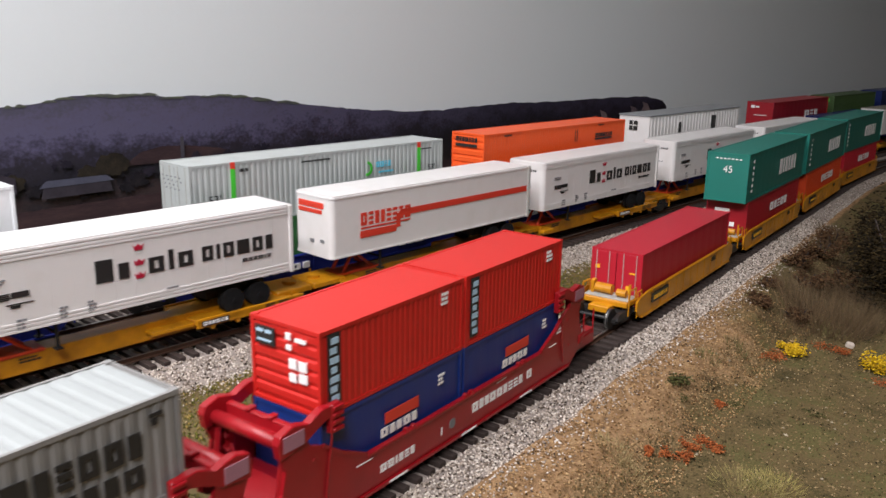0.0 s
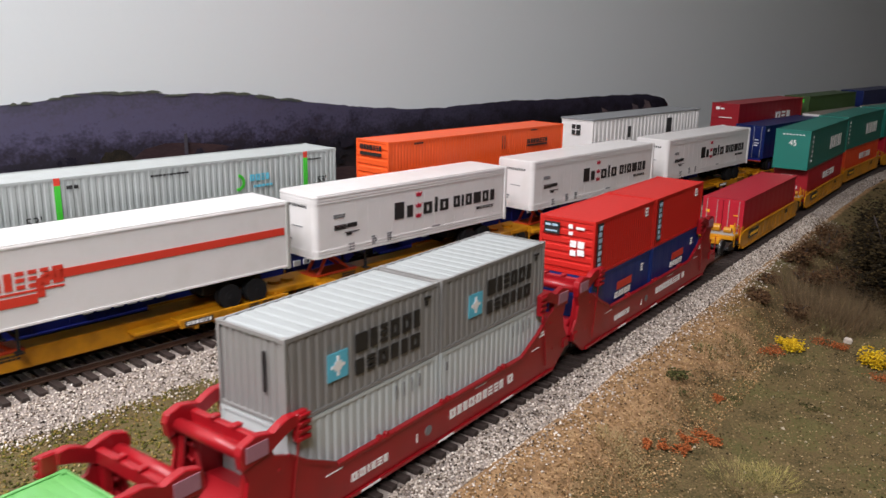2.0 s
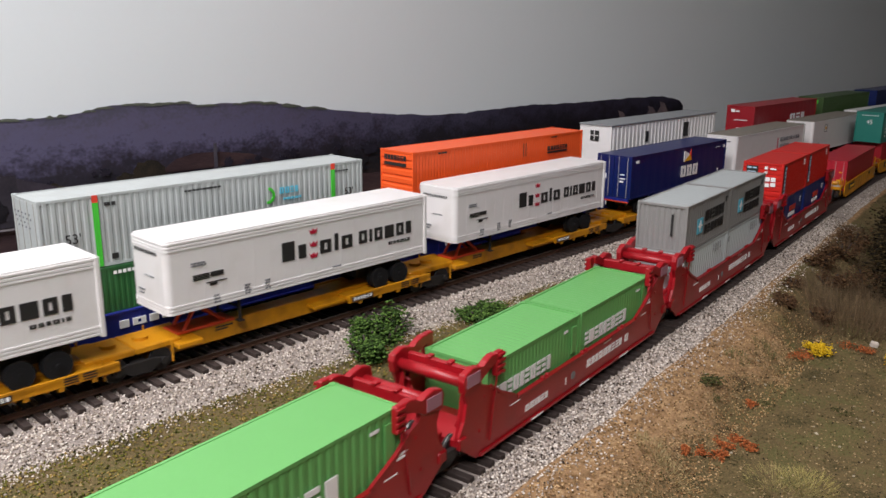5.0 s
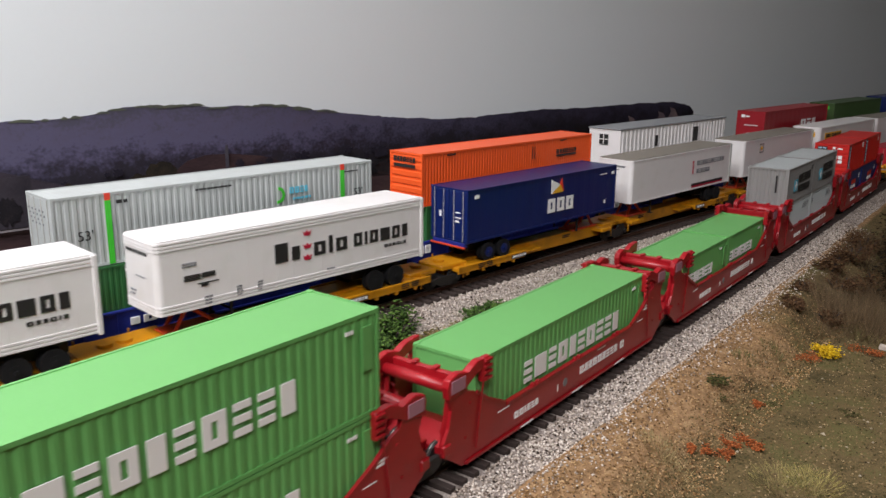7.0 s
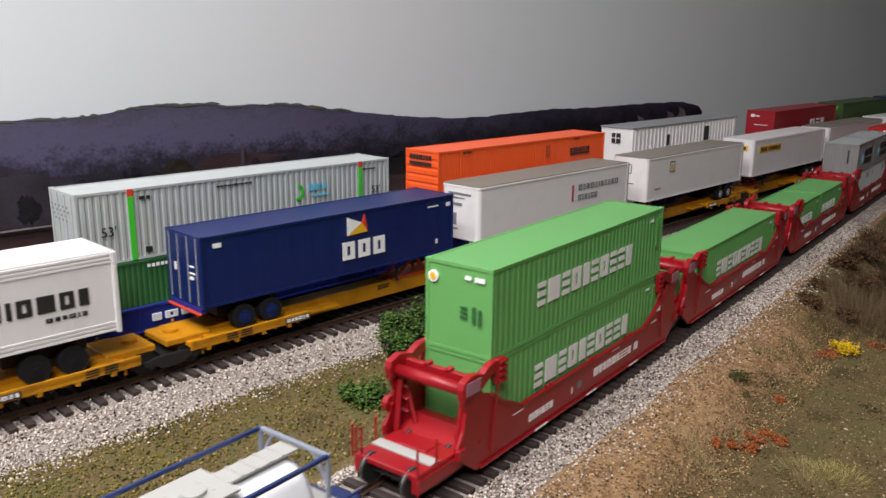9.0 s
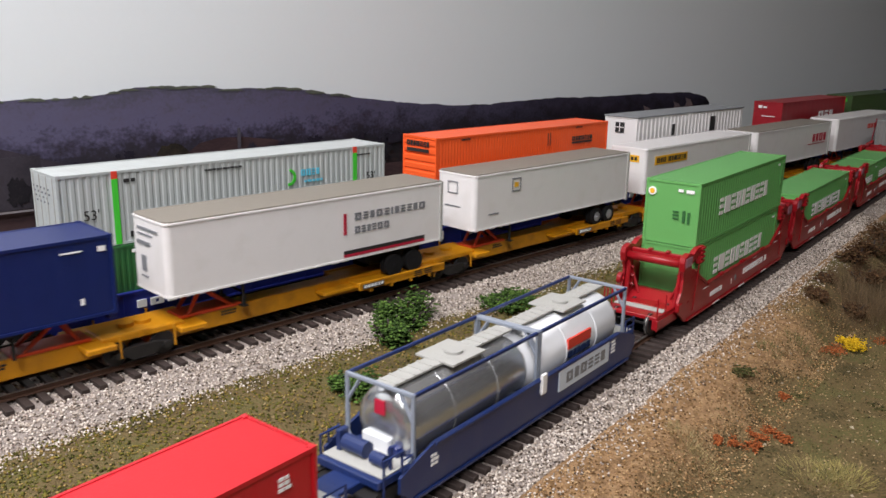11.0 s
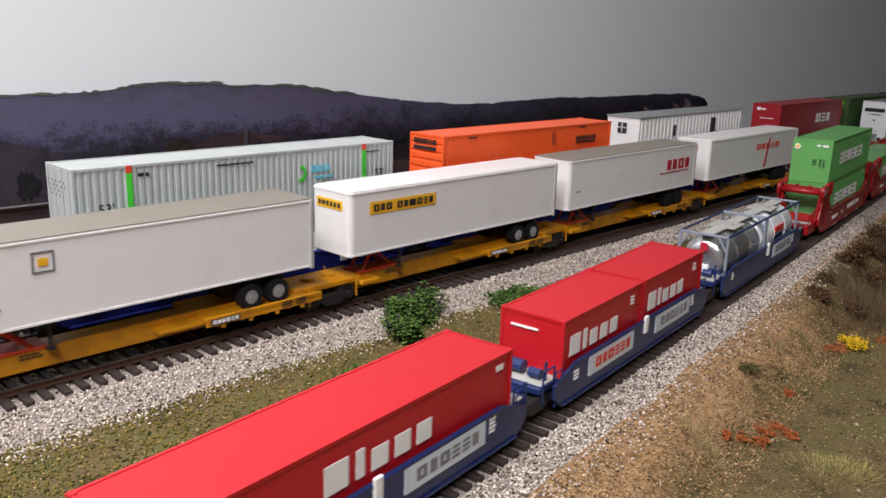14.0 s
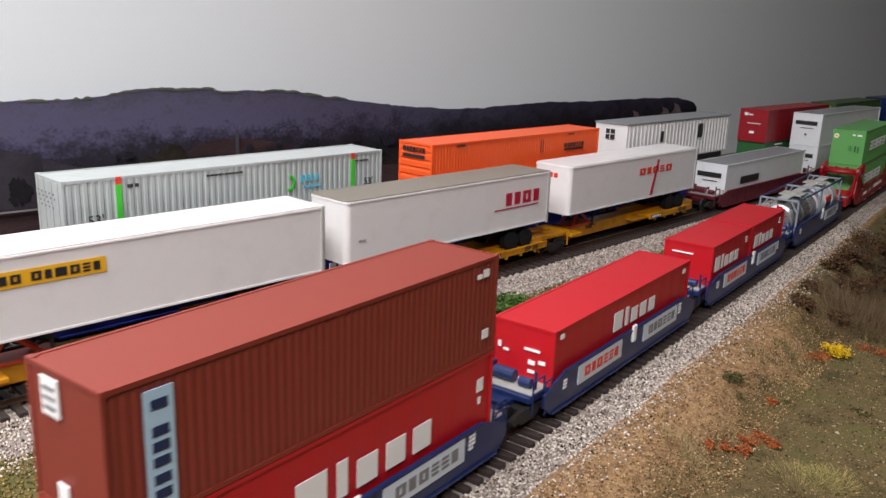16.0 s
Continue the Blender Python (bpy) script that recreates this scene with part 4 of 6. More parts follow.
    if panels:
        for y0, y1, w in ((0.012, 0.052, "bcbaac"), (-0.052, -0.012, "bcbaac"))[:signs]:
            side_mark(t, 0.0157, [(y0, y1, 0.0070, 0.0160)], M["panel"], "sign_panel", "pale blue-white sign panel", lift=0.0006)
            side_mark(t, 0.0163, fit_blocks(w, y0 + 0.005, y1 - 0.004, 0.0092, 0.0042), M["mark_red" if y0 < 0 else "mark_grey"], lift=0.0002)
        side_mark(t, 0.0157, small_print(0.055, 0.0150, 2, 5, 0.0009, RND) + small_print(-0.064, 0.0120, 2, 3, 0.0009, RND), M["mark_white"])
        part("bracket", boxes((0.0157, 0.0170, -0.0018, 0.0018, 0.0105, 0.0185), bevel=0.0004), M["mark_white"], t, "white side bracket")
    elif plates:
        side_mark(t, 0.0157, [(-q + 0.006, -q + 0.028, 0.0065, 0.0115)], M["mark_black"], "name_plate", "black name plate", lift=0.0008)
        side_mark(t, 0.0165, fit_blocks("bccbac", -q + 0.008, -q + 0.026, 0.0078, 0.0022), M["mark_yellow"], lift=0.0002)
        side_mark(t, 0.0157, small_print(q - 0.03, 0.0105, 4, 2, 0.0009, RND), M["mark_black"], lift=0.0007)
    ride(t, line, s)
    return t


# the front train: yellow wells, five red wells, four blue wells
def front_train():
    for s in (0.4685, 0.6480, 0.8160, 0.9860):
        plain_well(FRONT, s, "yellow articulated well car with end platforms", M["yellow"], 0.077, 0.0140, "yellow well cars")
    for i, s in enumerate((0.2392, 0.0522, -0.1370, -0.3265, -0.5160)):
        red_well(FRONT, s, "dark red articulated well car with tall end towers", first=(i == 4), last=(i == 0))
    for s in (-0.7315, -0.9110, -1.0870, -1.2700, -1.4500):
        plain_well(FRONT, s, "dark blue well car with white sign panels", M["wellblue"], 0.078, 0.0165, "blue well cars", panels=True, signs=1 if s == -0.7315 else 2)
    bed = 0.0042  # well floor over the rail head

    # yellow wells
    t, l, w, H = container("carmine red container with closed doors in a yellow well", 40, 0.0297, M["maroon"], FRONT, 0.4685, bed, ribs="smooth", doors=True)
    end_mark(t, -l - 0.0001, [(-0.0115, -0.0090, 0.019, 0.021), (0.006, 0.009, 0.008, 0.012), (0.0075, 0.0105, 0.0185, 0.0192)], M["mark_yellow"], lift=0.0003)
    lower = (0.0297, M["darkred"]), (0.0297, M["hitch"]), (0.0297, M["maroon"])
    for i, s in enumerate((0.6480, 0.8160, 0.9860)):
        h, c = lower[i]
        t, l, w, H = container("dark red container in a yellow well", 40, h, c, FRONT, s, bed)
        side_mark(t, w, fit_blocks("bcabc", -0.012, 0.034, 0.0150, 0.0060), M["mark_white"])
        end_mark(t, -l - 0.0001, [(-0.008, 0.002, 0.018, 0.024), (-0.008, 0.006, 0.012, 0.015)], M["mark_white"], lift=0.0003)
        t, l, w, H = container("teal green forty-five foot container with white lettering bars", 45, 0.0330, M["teal"], FRONT, s + 0.001, bed + 0.0298, group="teal containers", ribs="smooth")
        side_mark(t, w, fit_blocks("cicici", 0.002, 0.048, 0.0105, 0.0110), M["mark_white"])
        side_mark(t, w, [(-0.068, -0.066, z, z + 0.0020) for z in (0.006, 0.010, 0.014, 0.018, 0.022, 0.026)], M["mark_white"])
        lettering(t, "45", 0.0065, pose(0.0005, -l - 0.0004, 0.0200, *ON_END), M["mark_white"], label="white number")
        end_mark(t, -l - 0.0001, [(-0.008 + 0.0026 * k, -0.0065 + 0.0026 * k, 0.0287, 0.0295) for k in range(7)], M["mark_white"], lift=0.0004)

    # red wells
    for k, off in ((-1, -0.0357), (1, 0.0357)):
        s = 0.2392 + off
        t, l, w, H = container("blue twenty-foot container in a red well", 20, 0.0282, M["blue"], FRONT, s, bed, ribs="smooth", group="blue containers")
        side_mark(t, w, [(-0.007, 0.010, 0.0162, 0.0200)], M["mark_red"])
        side_mark(t, w, fit_blocks("bccbc", -0.009, 0.009, 0.0122, 0.0030), M["mark_white"])
        side_mark(t, w, small_print(0.021, 0.0225, 2, 3, 0.0009, RND), M["mark_white"])
        t, l, w, H = container("bright red twenty-foot container with a lettered black strip", 20, 0.0260, M["genstar"], FRONT, s, bed + 0.0283, group="red containers", ribs="fine", end="ribs")
        side_mark(t, w, [(-0.0320, -0.0270, 0.0030, 0.0245)], M["mark_black"], "strip", lift=0.0003)
        r = [(-0.0312 + (0.0004 if i % 3 == 0 else 0), -0.0278 - (0.0008 if i % 2 else 0), z, z + 0.0019) for i, z in enumerate([0.0040 + 0.0029 * j for j in range(7)])]
        side_mark(t, w + 0.0003, r, M["mark_blue"], lift=0.0002)
        side_mark(t, w, small_print(0.022, 0.0225, 2, 3, 0.0010, RND), M["mark_white"])
        if k < 0:
            end_mark(t, -l - 0.0001, [(-0.0115, -0.0035, 0.0180, 0.0235)], M["mark_black"], lift=0.0004)
            end_mark(t, -l - 0.0005, [(-0.0108, -0.0080, 0.0216, 0.0226), (-0.0072, -0.0046, 0.0216, 0.0226), (-0.0106, -0.0048, 0.0190, 0.0196)], M["mark_blue"], lift=0.0002)
            end_mark(t, -l - 0.0001, [(0.001, 0.003, 0.0215, 0.0235), (0.0048, 0.009, 0.0215, 0.0226), (0.0012, 0.0032, 0.0185, 0.0200), (0.0022, 0.0052, 0.0130, 0.0160), (0.0060, 0.0092, 0.0130, 0.0160), (0.0022, 0.0050, 0.0090, 0.0115), (0.0060, 0.0094, 0.0095, 0.0122)], M["mark_white"], lift=0.0004)
    for k, off in ((-1, -0.0357), (1, 0.0357)):
        s = 0.0522 + off
        t, l, w, H = container("pale silver twenty-foot container in a red well", 20, 0.0282, M["maersk_pale"], FRONT, s, bed, ribs="wide", group="pale silver containers")
        side_mark(t, w, [(0.012, 0.0124, 0.020, 0.025), (0.016, 0.0164, 0.020, 0.025), (0.020, 0.0204, 0.020, 0.025), (0.024, 0.0246, 0.0205, 0.025), (-0.032, -0.031, 0.021, 0.024)], M["mark_grey"])
        t, l, w, H = container("silver grey twenty-foot container with pale roof and black lettering bars", 20, 0.0259, M["maersk"], FRONT, s, bed + 0.0283, ribs="wide", roof=M["maersk_roof"], group="silver containers", top="wide", end="corr")
        side_mark(t, w, [(-0.0190, -0.0105, 0.0080, 0.0165)], M["mark_cyan"], "emblem", "sky blue square emblem", lift=0.0003)
        c0 = (-0.01475, 0.01225)
        side_mark(t, w + 0.0003, [(c0[0] - 0.0005, c0[0] + 0.0005, c0[1] - 0.003, c0[1] + 0.003), (c0[0] - 0.0028, c0[0] + 0.0028, c0[1] - 0.0005, c0[1] + 0.0005), (c0[0] - 0.0014, c0[0] + 0.0014, c0[1] - 0.0014, c0[1] + 0.0014)], M["mark_white"], lift=0.0002)
        side_mark(t, w, fit_blocks("wcabbc", -0.007, 0.024, 0.0135, 0.0058) + fit_blocks("sabccb", -0.007, 0.024, 0.0065, 0.0048), M["mark_black"], label="black company lettering bars", lift=0.0003)
        side_mark(t, w, [(0.0265, 0.0300, 0.0215, 0.0224), (0.0270, 0.0285, 0.0195, 0.0210)], M["mark_black"])
        if k < 0:
            end_mark(t, -l - 0.0001, [(0.0055, 0.0066, 0.009, 0.021)], M["dark"], "slot", lift=0.0004)
    EV = M["green"]

    def ever(s, up, feet, high, word, y0, y1, z, hgt):
        t, l, w, H = container("leaf green container with white lettering bars", feet, high, EV, FRONT, s, up, group="green containers", ribs="wide" if feet == 40 else "fine", top="flat" if feet == 40 else "fine")
        side_mark(t, w, fit_blocks(word, y0, y1, z, hgt), M["mark_white"], label="white company lettering bars", lift=0.0003)
        side_mark(t, w, small_print(l - 0.014, H - 0.005, 2, 1, 0.0011, RND), M["mark_white"])
        side_mark(t, w, [(l - 0.0075, l - 0.0035, H * 0.45, H - 0.004)], EV, "hatch", lift=0.0005)
        return t, l, w, H
    for off in (-0.0357, 0.0357):
        ever(-0.1370 + off, bed, 20, 0.0282, "awabcabaac", -0.031, 0.010, 0.0125, 0.0058)
    ever(-0.3265, bed, 40, 0.0318, "awabcabaac", -0.038, 0.042, 0.0125, 0.0085)
    ever(-0.5160, bed, 40, 0.0318, "awabcabaac", -0.041, 0.037, 0.0125, 0.0088)
    t, l, w, H = ever(-0.5160, bed + 0.0319, 40, 0.0318, "awabcabaac", -0.041, 0.037, 0.0120, 0.0088)
    bm = rod(bmesh.new(), (-0.0105, -l - 0.0004, H - 0.0060), (-0.0105, -l + 0.0002, H - 0.0060), 0.0021, 16)
    e = part("emblem", bm, M["mark_white"], t, "round white emblem with an orange ring")
    bm = rod(bmesh.new(), (-0.0105, -l - 0.0006, H - 0.0060), (-0.0105, -l - 0.0002, H - 0.0060), 0.0013, 14)
    part("ring", bm, M["mark_yellow"], e)
    end_mark(t, -l - 0.0001, [(0.003, 0.0055, H - 0.0050, H - 0.0036), (0.007, 0.011, H - 0.0052, H - 0.0036)], M["mark_white"], lift=0.0003)
    end_mark(t, -l - 0.0001, [(0.001, 0.004, 0.0165, 0.0172), (0.001, 0.004, 0.0148, 0.0155), (0.001, 0.004, 0.0131, 0.0138), (0.006, 0.0074, 0.0120, 0.0178), (0.0086, 0.0098, 0.0115, 0.0172)], M["dkgreen"], lift=0.0003)

    # blue wells
    for s, silver in ((-0.7315 - 0.0352, True), (-0.7315 + 0.0352, False)):
        tank(FRONT, s, bed, silver)
    for off in (-0.0357, 0.0357):
        t, l, w, H = container("crimson twenty-foot container with white lettering bars", 20, 0.0297, M["kred"], FRONT, -0.9110 + off, bed, ribs="smooth", group="crimson containers")
        side_mark(t, w, fit_blocks("Tlccc", -0.030, 0.010, 0.0145, 0.0062), M["mark_white"], lift=0.0003)
        side_mark(t, w, small_print(0.022, 0.0250, 2, 3, 0.0009, RND), M["mark_white"])
        if off < 0:
            end_mark(t, -l - 0.0001, [(-0.009, 0.003, 0.0235, 0.0243)], M["mark_white"], lift=0.0003)
    t, l, w, H = container("crimson forty-foot container with white lettering bars", 40, 0.0297, M["kred"], FRONT, -1.0870, bed, ribs="smooth", group="crimson containers")
    side_mark(t, w, fit_blocks("Tlccc", -0.018, 0.026, 0.0150, 0.0065), M["mark_white"], lift=0.0003)
    side_mark(t, w, [(-0.066, -0.063, 0.0255, 0.0275), (0.060, 0.064, 0.0245, 0.0265)], M["mark_white"])
    end_mark(t, -l - 0.0001, [(-0.011, -0.0095, 0.0180, 0.0205), (-0.0085, -0.0060, 0.0170, 0.0180), (0.001, 0.008, 0.0195, 0.0205), (0.003, 0.006, 0.0140, 0.0158), (0.0075, 0.0105, 0.0150, 0.0165), (0.003, 0.006, 0.0105, 0.0118)], M["mark_white"], lift=0.0003)
    t, l, w, H = container("crimson forty-foot container below a brown one", 40, 0.0347, M["kred"], FRONT, -1.2700, bed + 0.0008, ribs="smooth", group="crimson containers")
    side_mark(t, w, fit_blocks("Tlccc", -0.020, 0.036, 0.0140, 0.0085), M["mark_white"], lift=0.0003)
    side_mark(t, w, [(0.0605, 0.0640, 0.0225, 0.0270), (0.0615, 0.0630, 0.0180, 0.0205)], M["mark_white"])
    t, l, w, H = container("oxide brown forty-foot container with a pale blue strip", 40, 0.0330, M["brown"], FRONT, -1.2700, bed + 0.0356, ribs="fine")
    side_mark(t, w, [(-0.0610, -0.0540, 0.0030, 0.0300)], M["mark_blue"], "strip", "pale blue lettered strip", lift=0.0003)
    side_mark(t, w + 0.0003, [(-0.0595, -0.0555, z, z + 0.0022) for z in (0.005, 0.0085, 0.0125, 0.016, 0.0195, 0.0255)], M["mark_navy"], lift=0.0002)
    side_mark(t, w, [(0.058, 0.0605, 0.0270, 0.0285), (0.0615, 0.0645, 0.0270, 0.0295), (0.0620, 0.0655, 0.0060, 0.0090)], M["mark_white"])
    end_mark(t, -l - 0.0001, [(-0.0075, -0.0010, 0.0225, 0.0310), (-0.0040, 0.0000, 0.0035, 0.0075)], M["mark_white"], "notice", "white notice plate", lift=0.0004)
    end_mark(t, -l - 0.0005, [(-0.0065, -0.0020, z, z + 0.0009) for z in (0.0240, 0.0262, 0.0284)], M["mark_grey"], lift=0.0002)


def tank(line, s, up, silver):
    """Twenty-foot tank container: a barrel in an open frame, with a walkway on top."""
    t = thing("tank_container", ("polished steel" if silver else "white") + " tank in a blue open frame with a grey walkway", "tank container", "tank containers")
    l, w, H = 10 * FT, 4 * FT, 0.0297
    bm = bmesh.new()
    rings = [(-l + 0.0016, 0.006), (-l + 0.0022, 0.009), (-l + 0.0040, 0.0116), (-l + 0.0065, 0.0126), (l - 0.0065, 0.0126), (l - 0.0040, 0.0116), (l - 0.0022, 0.009), (l - 0.0016, 0.006)]
    prev = None
    for y, r in rings:
        ring = [bm.verts.new((r * math.cos(a), y, 0.0145 + r * math.sin(a))) for a in [2 * math.pi * i / 32 for i in range(32)]]
        if prev:
            for i in range(32):
                bm.faces.new((prev[i], prev[(i + 1) % 32], ring[(i + 1) % 32], ring[i]))
        else:
            bm.faces.new(ring[::-1])
        prev = ring
    bm.faces.new(prev)
    b = part("barrel", bm, M["silver"] if silver else M["white_cool"], t, smooth=True)
    for y in (-0.012, 0.012):
        part("hoop", rod(bmesh.new(), (0, y - 0.0005, 0.0145), (0, y + 0.0005, 0.0145), 0.0129, 32), M["silver"] if silver else M["white_cool"], b)
    fr = M["wellblue"]
    for kx in (-1, 1):
        part("side_rail", boxes((min(kx * w, kx * (w - 0.0012)), max(kx * w, kx * (w - 0.0012)), -l, l, H - 0.0012, H), (min(kx * w, kx * (w - 0.0012)), max(kx * w, kx * (w - 0.0012)), -l, l, 0, 0.0012), bevel=0.0002), fr, t)
    for ky in (-1, 1):
        bm = bmesh.new()
        y0, y1 = sorted((ky * l, ky * (l - 0.0012)))
        for kx in (-1, 1):
            a, c = sorted((kx * w, kx * (w - 0.0013)))
            box(bm, a, c, y0, y1, 0, H, bevel=0.0002)
            rod(bm, (kx * (w - 0.0006), ky * (l - 0.0006), 0.010), (kx * (w - 0.006), ky * (l - 0.0006), 0.001), 0.0006, 6)
            rod(bm, (kx * (w - 0.0006), ky * (l - 0.0006), 0.020), (kx * (w - 0.006), ky * (l - 0.0006), H - 0.001), 0.0006, 6)
        box(bm, -w, w, y0, y1, H - 0.0013, H, bevel=0.0002)
        box(bm, -w, w, y0, y1, 0, 0.0013, bevel=0.0002)
        part("end_frame", bm, M["frame_grey"], t)
    bm = boxes((-0.0035, 0.0035, -l + 0.002, l - 0.002, H - 0.0018, H - 0.0010), (-0.008, 0.008, -0.008, 0.010, H - 0.0016, H - 0.0008), bevel=0.0001)
    for i in range(14):
        y = -l + 0.004 + i * 0.0045
        box(bm, -0.0035, 0.0035, y, y + 0.0008, H - 0.0010, H - 0.0007)
    part("walkway", bm, M["grey"], t)
    part("manhole", rod(bmesh.new(), (0.001, 0.001, H - 0.0010), (0.001, 0.001, H + 0.0002), 0.0032, 16), M["grey"], t)
    if silver:
        end_mark(t, -l, [(-0.0010, 0.0030, 0.0200, 0.0245)], M["mark_crimson"], "placard", "small crimson placard", lift=0.0006)
        part("valve", rod(bmesh.new(), (0.006, -l - 0.0002, 0.0085), (0.006, -l + 0.003, 0.0085), 0.0022, 12), M["navy"], t)
        part("end_box", boxes((-0.007, 0.004, -l, -l + 0.002, 0.004, 0.012), bevel=0.0004), M["white_cool"], t)
    else:
        bm = boxes((0.0122, 0.0131, -0.012, 0.006, 0.0155, 0.0195))
        part("marking", bm, M["mark_red"], t, "red oblong mark")
        bm = bmesh.new()
        for y0, y1, z0, z1 in fit_blocks("bccbc", -0.012, 0.006, 0.0118, 0.0026):
            box(bm, 0.0122, 0.0130, y0, y1, z0, z1)
        part("marking", bm, M["mark_navy"], t)
    ride(t, line, s, up)
    return t


# the middle train: trailers on yellow spine cars
DECK = 0.0105  # wheel deck over the rail head


def spine(line, s, s_hitch=-1, half=0.088):
    t = thing("spine_car", "yellow articulated spine car with wheel decks and trailer hitch", "spine car", "yellow spine cars")
    c = M["yellow"]
    bm = boxes((-0.0052, 0.0052, -half + 0.006, half - 0.006, 0.0040, 0.0122), bevel=0.0004)
    part("centre_sill", bm, c, t)
    h = s_hitch
    y0, y1 = sorted((-h * 0.022, -h * (half - 0.008)))
    bm = boxes((-0.0148, 0.0148, y0, y1, DECK - 0.0022, DECK), bevel=0.0003)
    for k in (-1, 1):
        box(bm, min(k * 0.0148, k * 0.0136), max(k * 0.0148, k * 0.0136), y0, y1, DECK - 0.0034, DECK + 0.0008, bevel=0.0002)
        for i in range(5):
            y = y0 + (y1 - y0) * (i + 0.5) / 5
            box(bm, min(k * 0.005, k * 0.0140), max(k * 0.005, k * 0.0140), y - 0.0006, y + 0.0006, DECK - 0.0042, DECK - 0.002)
    deck = part("wheel_deck", bm, c, t)
    for i in range(4):
        y = y0 + (y1 - y0) * (i + 0.6) / 4.4
        for k in (-1, 1):
            part("bracket", boxes((*sorted((k * 0.0128, k * 0.0146)), y - 0.0011, y + 0.0011, DECK - 0.0052, DECK - 0.0032), bevel=0.0003), c, deck)
    for i in range(3):
        for q in (0.0, 0.0075):
            y = -h * (half - 0.028) + q
            part("slot", boxes((0.0147, 0.0150, y - 0.0028, y + 0.0028, DECK - 0.0026 + 0.0011 * i, DECK - 0.0021 + 0.0011 * i)), M["dark"], deck)
    a, b = sorted((-h * 0.002, -h * 0.022))
    bm = boxes((-0.0120, 0.0120, a, b, DECK - 0.0026, DECK - 0.0010), bevel=0.0002)
    part("side_step", bm, c, t)
    bm = bmesh.new()
    for k in (-1, 1):
        rod(bm, (k * 0.0045, h * 0.066, 0.0122), (k * 0.0040, h * 0.0585, 0.0235), 0.0009, 6)
        rod(bm, (k * 0.0045, h * 0.044, 0.0122), (k * 0.0040, h * 0.0575, 0.0228), 0.0009, 6)
    box(bm, -0.0060, 0.0060, min(h * 0.063, h * 0.053), max(h * 0.063, h * 0.053), 0.0232, 0.0248, bevel=0.0003)
    box(bm, -0.0060, 0.0060, min(h * 0.070, h * 0.040), max(h * 0.070, h * 0.040), 0.0118, 0.0132, bevel=0.0003)
    part("hitch", bm, M["hitch"], t, "orange-red trailer hitch stand")
    for j in (-1, 1):
        bm = bmesh.new()
        y0, y1 = sorted((j * (half - 0.020), j * (half + 0.001)))
        box(bm, -0.0100, 0.0100, y0, y1, 0.0098, 0.0128, bevel=0.0005)
        y0, y1 = sorted((j * (half - 0.028), j * (half - 0.016)))
        box(bm, -0.0148, 0.0148, y0, y1, 0.0088, 0.0112, bevel=0.0004)
        rod(bm, (0, j * (half - 0.006), 0.0126), (0, j * (half - 0.006), 0.0142), 0.0034, 12)
        part("end_casting", bm, c, t)
        for k in (-1, 1):
            bm = rod(bmesh.new(), (k * 0.0128, j * (half - 0.014), 0.0040), (k * 0.0128, j * (half - 0.014), 0.0135), 0.0005, 6)
            part("grab_iron", bm, c, t)
    truck(t, -half)
    side_mark(t, 0.0148, [(-h * 0.030 - 0.006, -h * 0.030 + 0.008, DECK - 0.0028, DECK - 0.0003)], M["mark_black"], "name_plate", "black plate with white bars", lift=0.0003)
    side_mark(t, 0.0151, fit_blocks("bccbac", -h * 0.030 - 0.0052, -h * 0.030 + 0.0072, DECK - 0.0023, 0.0016), M["mark_white"], lift=0.0001)
    side_mark(t, 0.0052, small_print(h * 0.04 - 0.01, 0.0100, 5, 2, 0.0008, RND), M["mark_black"])
    ride(t, line, s)
    return t


def wheels(parent, y, z, axles=2, hub="hub", gap=0.0142, r=0.0057):
    """Tandem axle of a road trailer: four dual wheels and a frame."""
    bm = boxes((-0.0050, 0.0050, y - 0.016, y + 0.016, z + 0.0055, z + 0.0100), bevel=0.0003)
    for j in range(axles):
        q = y + (j - 0.5) * gap
        rod(bm, (-0.0115, q, z + r), (0.0115, q, z + r), 0.0011, 8)
    g = part("running_gear", bm, M["dark"], parent)
    for j in range(axles):
        q = y + (j - 0.5) * gap
        for k in (-1, 1):
            bm = bmesh.new()
            for a, b in ((0.0090, 0.0111), (0.0120, 0.0141)):
                rod(bm, (k * a, q, z + r), (k * b, q, z + r), r, 20)
            w = part("wheel", bm, M["rubber"], g)
            bm = rod(bmesh.new(), (k * 0.0136, q, z + r), (k * 0.0143, q, z + r), r * 0.55, 14)
            rod(bm, (k * 0.0140, q, z + r), (k * 0.0148, q, z + r), r * 0.2, 8)
            part("hub", bm, M[hub], w)


